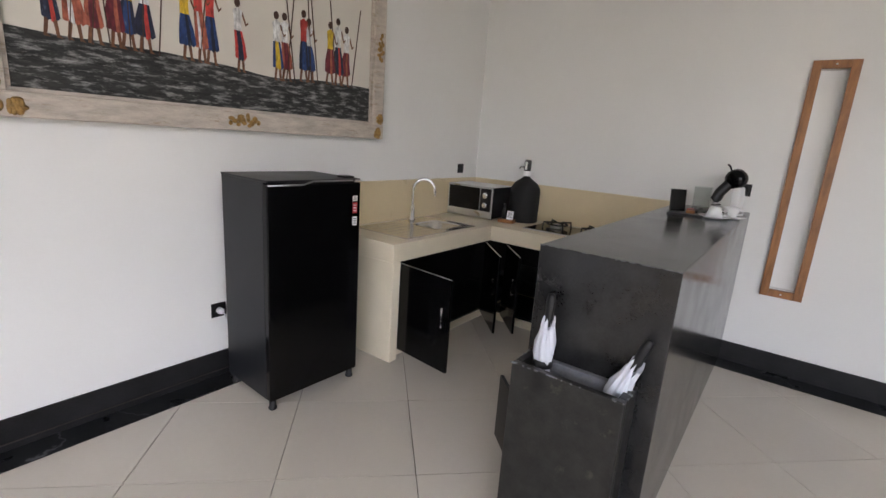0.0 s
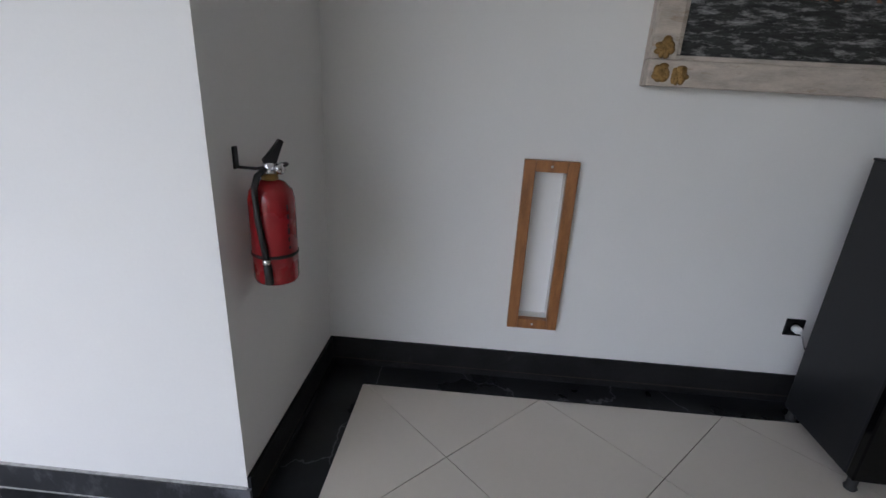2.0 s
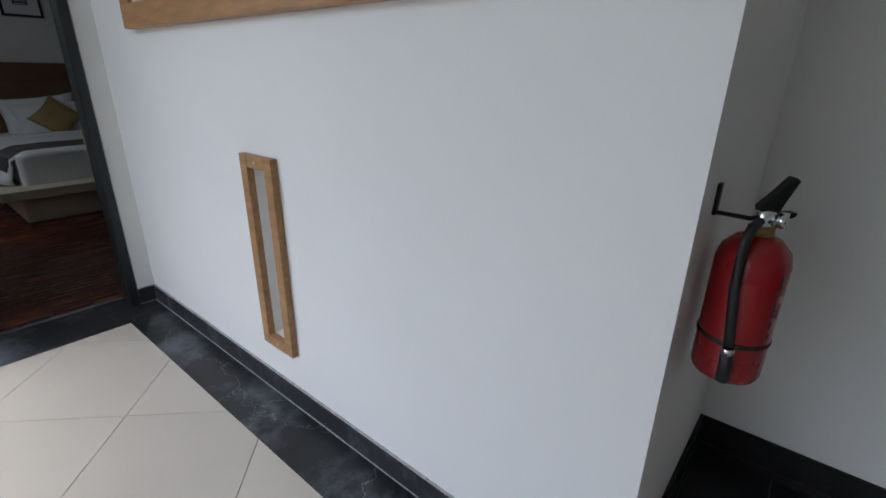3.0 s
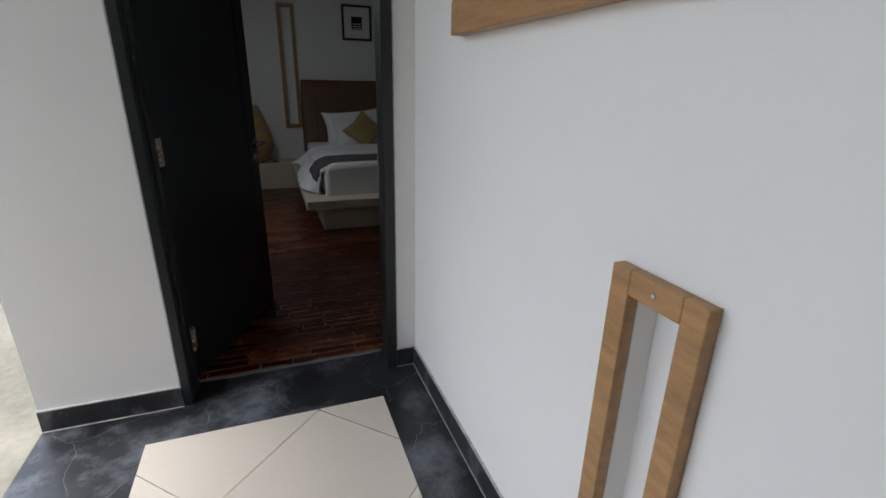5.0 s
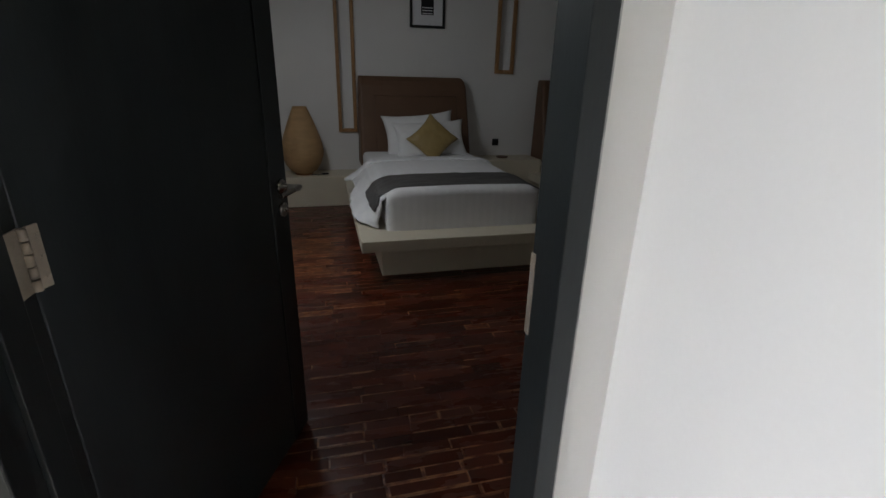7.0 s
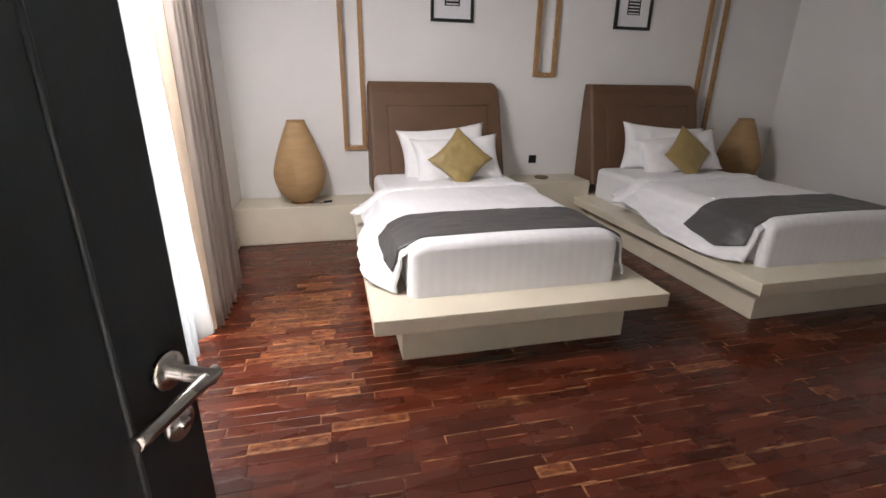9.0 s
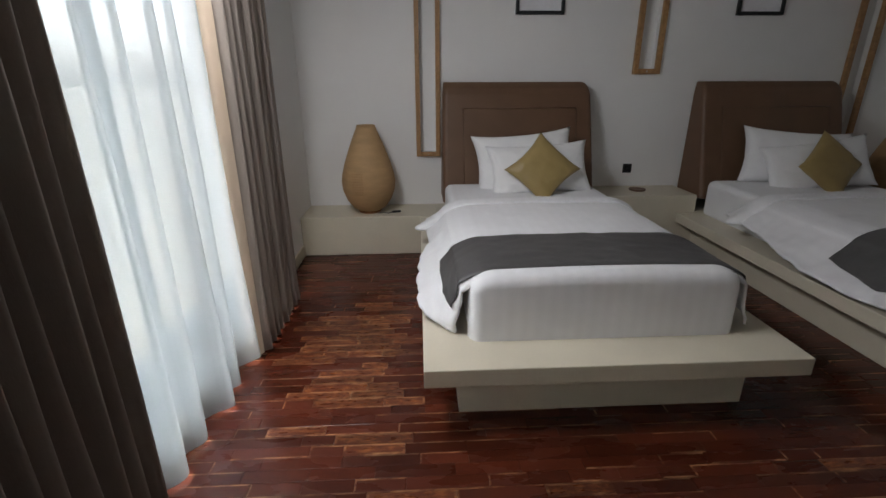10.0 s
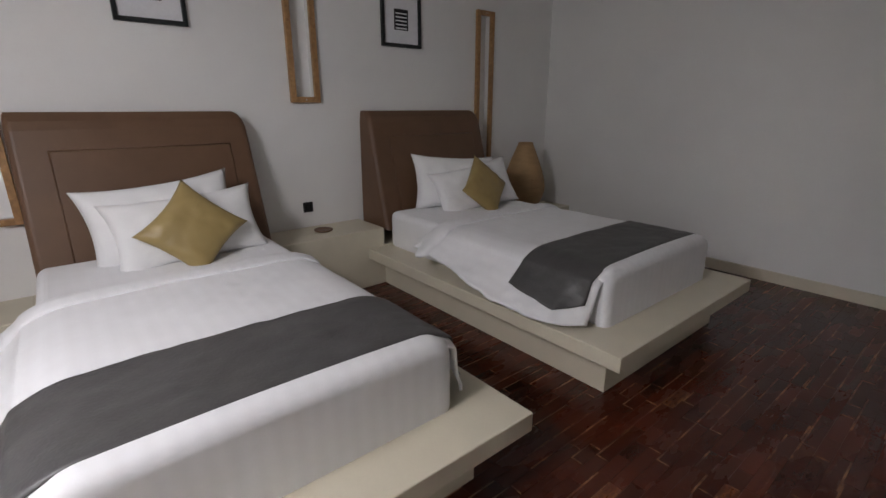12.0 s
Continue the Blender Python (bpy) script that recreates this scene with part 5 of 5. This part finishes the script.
rattan_lamp(pose(-0.59, -8.925, 0.35))
rattan_lamp(pose(-5.55, -8.925, 0.35))
rem = thing("switch_cord", pose(-0.83, -8.86, 0.35, 0, 0, 15), "black lamp cord with inline switch on the ledge", "cord switch")
part("switch", bx(-0.04, 0.04, -0.014, 0.014, 0, 0.018, 0.005), BLACKPLASTIC, rem)
part("cord", tube([(0.04, 0, 0.006), (0.08, 0.02, 0.004), (0.11, -0.03, 0.004), (0.16, -0.01, 0.004)], 0.004, 8), BLACKPLASTIC, rem)
dish = thing("coaster", pose(-3.08, -8.95, 0.5), "round dark wooden dish on the ledge", "coaster")
part("dish", rev([(0, 0), (0.065, 0), (0.075, 0.008), (0.075, 0.016), (0.062, 0.01), (0, 0.01)]), LEATHER, dish)


def small_picture(x, stripes):
    p = thing("small_picture", pose(x, BACK, 2.005, 0, 0, 180), "small black framed print with white mount", "picture", "black framed prints")
    w, h = 0.42, 0.46
    for b in ((0, w, 0, 0.028), (0, w, h - 0.028, h)):
        part("frame_rail", bx(b[0], b[1], -0.03, 0, b[2], b[3], 0.002), BLACKSATIN, p)
    for b in ((0, 0.028), (w - 0.028, w)):
        part("frame_stile", bx(b[0], b[1], -0.0295, 0, 0.028, h - 0.028, 0.002), BLACKSATIN, p)
    mount = part("mount", bx(0.028, w - 0.028, -0.012, -0.004, 0.028, h - 0.028), PAPER, p)
    part("print", bx(w / 2 - 0.075, w / 2 + 0.075, -0.0135, -0.012, 0.14, 0.31), DARKGREY, mount)
    for k in range(stripes):
        part("print_bar", bx(w / 2 - 0.06, w / 2 + 0.06, -0.0145, -0.0135, 0.15 + 0.03 * k, 0.16 + 0.03 * k), PAPER, mount)


small_picture(-1.895, 3)
small_picture(-3.845, 5)


# ---- curtains ----
def curtain(name, y0, y1, x, amp, folds, mat, label, z0=0.03, z1=2.95, seed=0.0, flare=0.0, hem=None, loose=0.9):
    c = thing(name, pose(0, 0, 0), label, "curtain")

    def f(u, v):
        z = z0 + (z1 - z0) * v
        s = u * folds * 2 * math.pi + loose * noise.noise(Vector((u * folds * 0.5, seed, z0 + v * 0.6)))
        a = amp * (1 + 0.4 * loose * noise.noise(Vector((u * folds, seed, z * 0.4))))
        yy = y0 + (y1 - y0) * u + 0.02 * noise.noise(Vector((u * folds * 0.7, seed + 5, z * 0.8)))
        return (x + a * math.sin(s) + 0.5 * noise.noise(Vector((u * folds * 0.8, seed + 9, 0))) * a * math.sin(2 * s + seed) - flare * (1 - v) * (0.5 + 0.5 * math.sin(s * 0.5)), yy, z)
    cloth = part("cloth", sheet(int(folds * 14), 24, f), mat, c)
    if hem:
        part("hem", sheet(int(folds * 14), 2, lambda u, v: tuple(a + b for a, b in zip(f(u, v * 0.03), (-0.005, 0, 0)))), hem, c)
    return c


far_drape = curtain("drape", -7.82, -7.1, -0.145, 0.045, 9, DRAPE, "gathered taupe drape with beige lining edge", seed=2.0, hem=DRAPE)
thick(far_drape.children[0], 0.006)
thick(curtain("drape", -6.02, -5.02, -0.16, 0.045, 13, DRAPE, "gathered taupe drape beside the window", seed=6.0, hem=DRAPE).children[0], 0.006)
curtain("sheer_curtain", -7.2, -5.5, -0.075, 0.04, 8, SHEER, "white sheer curtain hanging before the bright window", seed=9.0, loose=2.2, z0=0.025, flare=0.03)
part("lining", sheet(6, 24, lambda u, v: (-0.075 - 0.08 * u, -7.06 + 0.02 * math.sin(3 * u) - 0.02 * u, 0.03 + 2.92 * v)), LINING, far_drape, "beige lining edge")


# ---- floor pieces ----
def clip(poly, axis, value, keep_above):
    out = []
    for i, p in enumerate(poly):
        q = poly[(i + 1) % len(poly)]
        a, b = (p[axis] >= value) == keep_above, (q[axis] >= value) == keep_above
        if a:
            out.append(p)
        if a != b:
            t = (value - p[axis]) / (q[axis] - p[axis])
            out.append(tuple(p[k] + t * (q[k] - p[k]) for k in (0, 1)))
    return out


def slab(bm, poly, z0, z1):
    a = [bm.verts.new((x, y, z1)) for x, y in poly]
    b = [bm.verts.new((x, y, z0)) for x, y in poly]
    bm.faces.new(a)
    for i in range(len(a)):
        j = (i + 1) % len(a)
        bm.faces.new((a[i], b[i], b[j], a[j]))
    bmesh.ops.recalc_face_normals(bm, faces=bm.faces)


floor_ob, corridor_ob, room_ob = bpy.data.objects["floor"], bpy.data.objects["floor_corridor"], bpy.data.objects["floor_bedroom"]
HALF = 0.433  # half of a tile's diagonal
for i in range(-4, 16):
    for j in range(-14, 10):
        if (i + j) % 2:
            continue
        # joints cross at (-1.283, 1.053); tile centres lie half a step beside the crossings
        cx, cy = -1.283 + HALF * (i + 0), 1.053 + HALF * (j + 1)
        h = HALF - 0.0024
        tile = [(cx + h, cy), (cx, cy + h), (cx - h, cy), (cx, cy - h)]
        bm = bmesh.new()
        for x0, x1, y0, y1 in ((FX0, FX1, FY0, FY1), (CX0, CX1, CY0, FY0)):
            p = tile
            for axis, value, above in ((0, x0, True), (0, x1, False), (1, y0, True), (1, y1, False)):
                p = clip(p, axis, value, above) if p else p
            if len(p) > 2:
                slab(bm, p, -0.012, 0)
        if bm.faces:
            part("tile", bm, TILE, floor_ob if cy > FY0 else corridor_ob)
        else:
            bm.free()

# parquet blocks, the nearest ones singly; some edges are worn pale, by the door painted lit too
rnd = random.Random(3)
PWID, INSET = 0.062, 0.0018


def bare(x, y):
    """How likely a block is pale here: worn varnish plus window glow put into its colour by the window, and smaller
    pale patches on the way in.
    """
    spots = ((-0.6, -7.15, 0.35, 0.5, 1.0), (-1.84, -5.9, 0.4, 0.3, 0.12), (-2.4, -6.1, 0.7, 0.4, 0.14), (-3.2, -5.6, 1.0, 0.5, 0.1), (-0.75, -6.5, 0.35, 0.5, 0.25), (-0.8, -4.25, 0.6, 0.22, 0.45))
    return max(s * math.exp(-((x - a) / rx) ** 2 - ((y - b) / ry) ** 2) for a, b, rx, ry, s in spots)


def block(length, worn, inset=INSET):
    """Corners and faces of one block: top, four sloping edges, four sides; worn holds the pale edges, bare wood and
    painted grazing light.
    """
    g = 0.0004
    outer = [(g, g), (length - g, g), (length - g, PWID - g), (g, PWID - g)]
    inner = [(inset, inset), (length - inset, inset), (length - inset, PWID - inset), (inset, PWID - inset)]
    v = [(x, y, 0) for x, y in inner] + [(x, y, -0.0007) for x, y in outer] + [(x, y, -0.009) for x, y in outer]
    f = [(0, 1, 2, 3)] + [(4 + k, 4 + (k + 1) % 4, (k + 1) % 4, k) for k in range(4)] + [(8 + k, 8 + (k + 1) % 4, 4 + (k + 1) % 4, 4 + k) for k in range(4)]
    return v, f, [0] + [1 if k in worn else 0 for k in range(4)] + [0] * 4


WEARLIT = ((), (), (0,), (), (0, 1), (), (2,), (1,), (0,), (), (0, 1, 2, 3))
shapes = {}
rest_v, rest_f, rest_m = [], [], []
single = 0
y0 = DOORWALL - 0.187
while y0 > -8.72:
    y0 -= PWID
    x1 = -0.002 - rnd.uniform(0, 0.05)
    while x1 > BEDWEST + 0.02:
        length = min(rnd.choice((0.14, 0.16, 0.2, 0.26, 0.32, 0.34)), x1 - BEDWEST - 0.002)
        x0 = x1 - length
        dz, dt = rnd.uniform(-0.0003, 0.0003), rnd.uniform(-0.0007, 0.0007)
        wear_lit = rnd.randrange(10)
        # more pale edges by the door, painting in corridor light that grazes them
        if y0 > -4.95 and rnd.random() < 0.7:
            wear_lit = rnd.choice((4, 6, 10, 10))
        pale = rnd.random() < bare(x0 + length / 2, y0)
        if single < 300 and -7.0 < y0 < -5.0 and -1.45 < x1 < -0.2 and length in (0.14, 0.16, 0.2, 0.26, 0.32, 0.34):
            single += 1
            if (length, wear_lit, pale) not in shapes:
                v, f, mi = block(length, WEARLIT[wear_lit] if not pale else ((0, 1, 2, 3), (0, 1), (0, 2), (0, 1, 2, 3))[wear_lit % 4], 0.011 if pale else 0.0085 if WEARLIT[wear_lit] else INSET)
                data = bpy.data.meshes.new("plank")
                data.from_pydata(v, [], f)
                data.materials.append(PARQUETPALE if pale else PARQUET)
                data.materials.append(WORNLIT)
                for poly, k in zip(data.polygons, mi):
                    poly.material_index = k
                shapes[(length, wear_lit, pale)] = data
            ob = new("plank", shapes[(length, wear_lit, pale)])
            ob.parent = room_ob
            ob.location = (x0, y0, dz)
            ob.rotation_euler = (dt * 7, dt * 3, 0)
        else:
            n = len(rest_v)
            v, f, mi = block(length, WEARLIT[wear_lit] if not pale else ((0, 1, 2, 3), (0, 1), (0, 2), (0, 1, 2, 3))[wear_lit % 4], 0.011 if pale else 0.0085 if WEARLIT[wear_lit] else INSET)
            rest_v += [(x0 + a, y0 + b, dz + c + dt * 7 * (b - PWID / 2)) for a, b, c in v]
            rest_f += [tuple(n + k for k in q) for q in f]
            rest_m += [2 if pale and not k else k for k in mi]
        x1 = x0
data = bpy.data.meshes.new("parquet_field")
data.from_pydata(rest_v, [], rest_f)
data.materials.append(PARQUET)
data.materials.append(WORNLIT)
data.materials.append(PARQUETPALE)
for poly, k in zip(data.polygons, rest_m):
    poly.material_index = k
field = new("parquet_field", data)
field.parent = room_ob
tagged(field, "dark red brown parquet blocks, glossy and worn", kind="stuff")
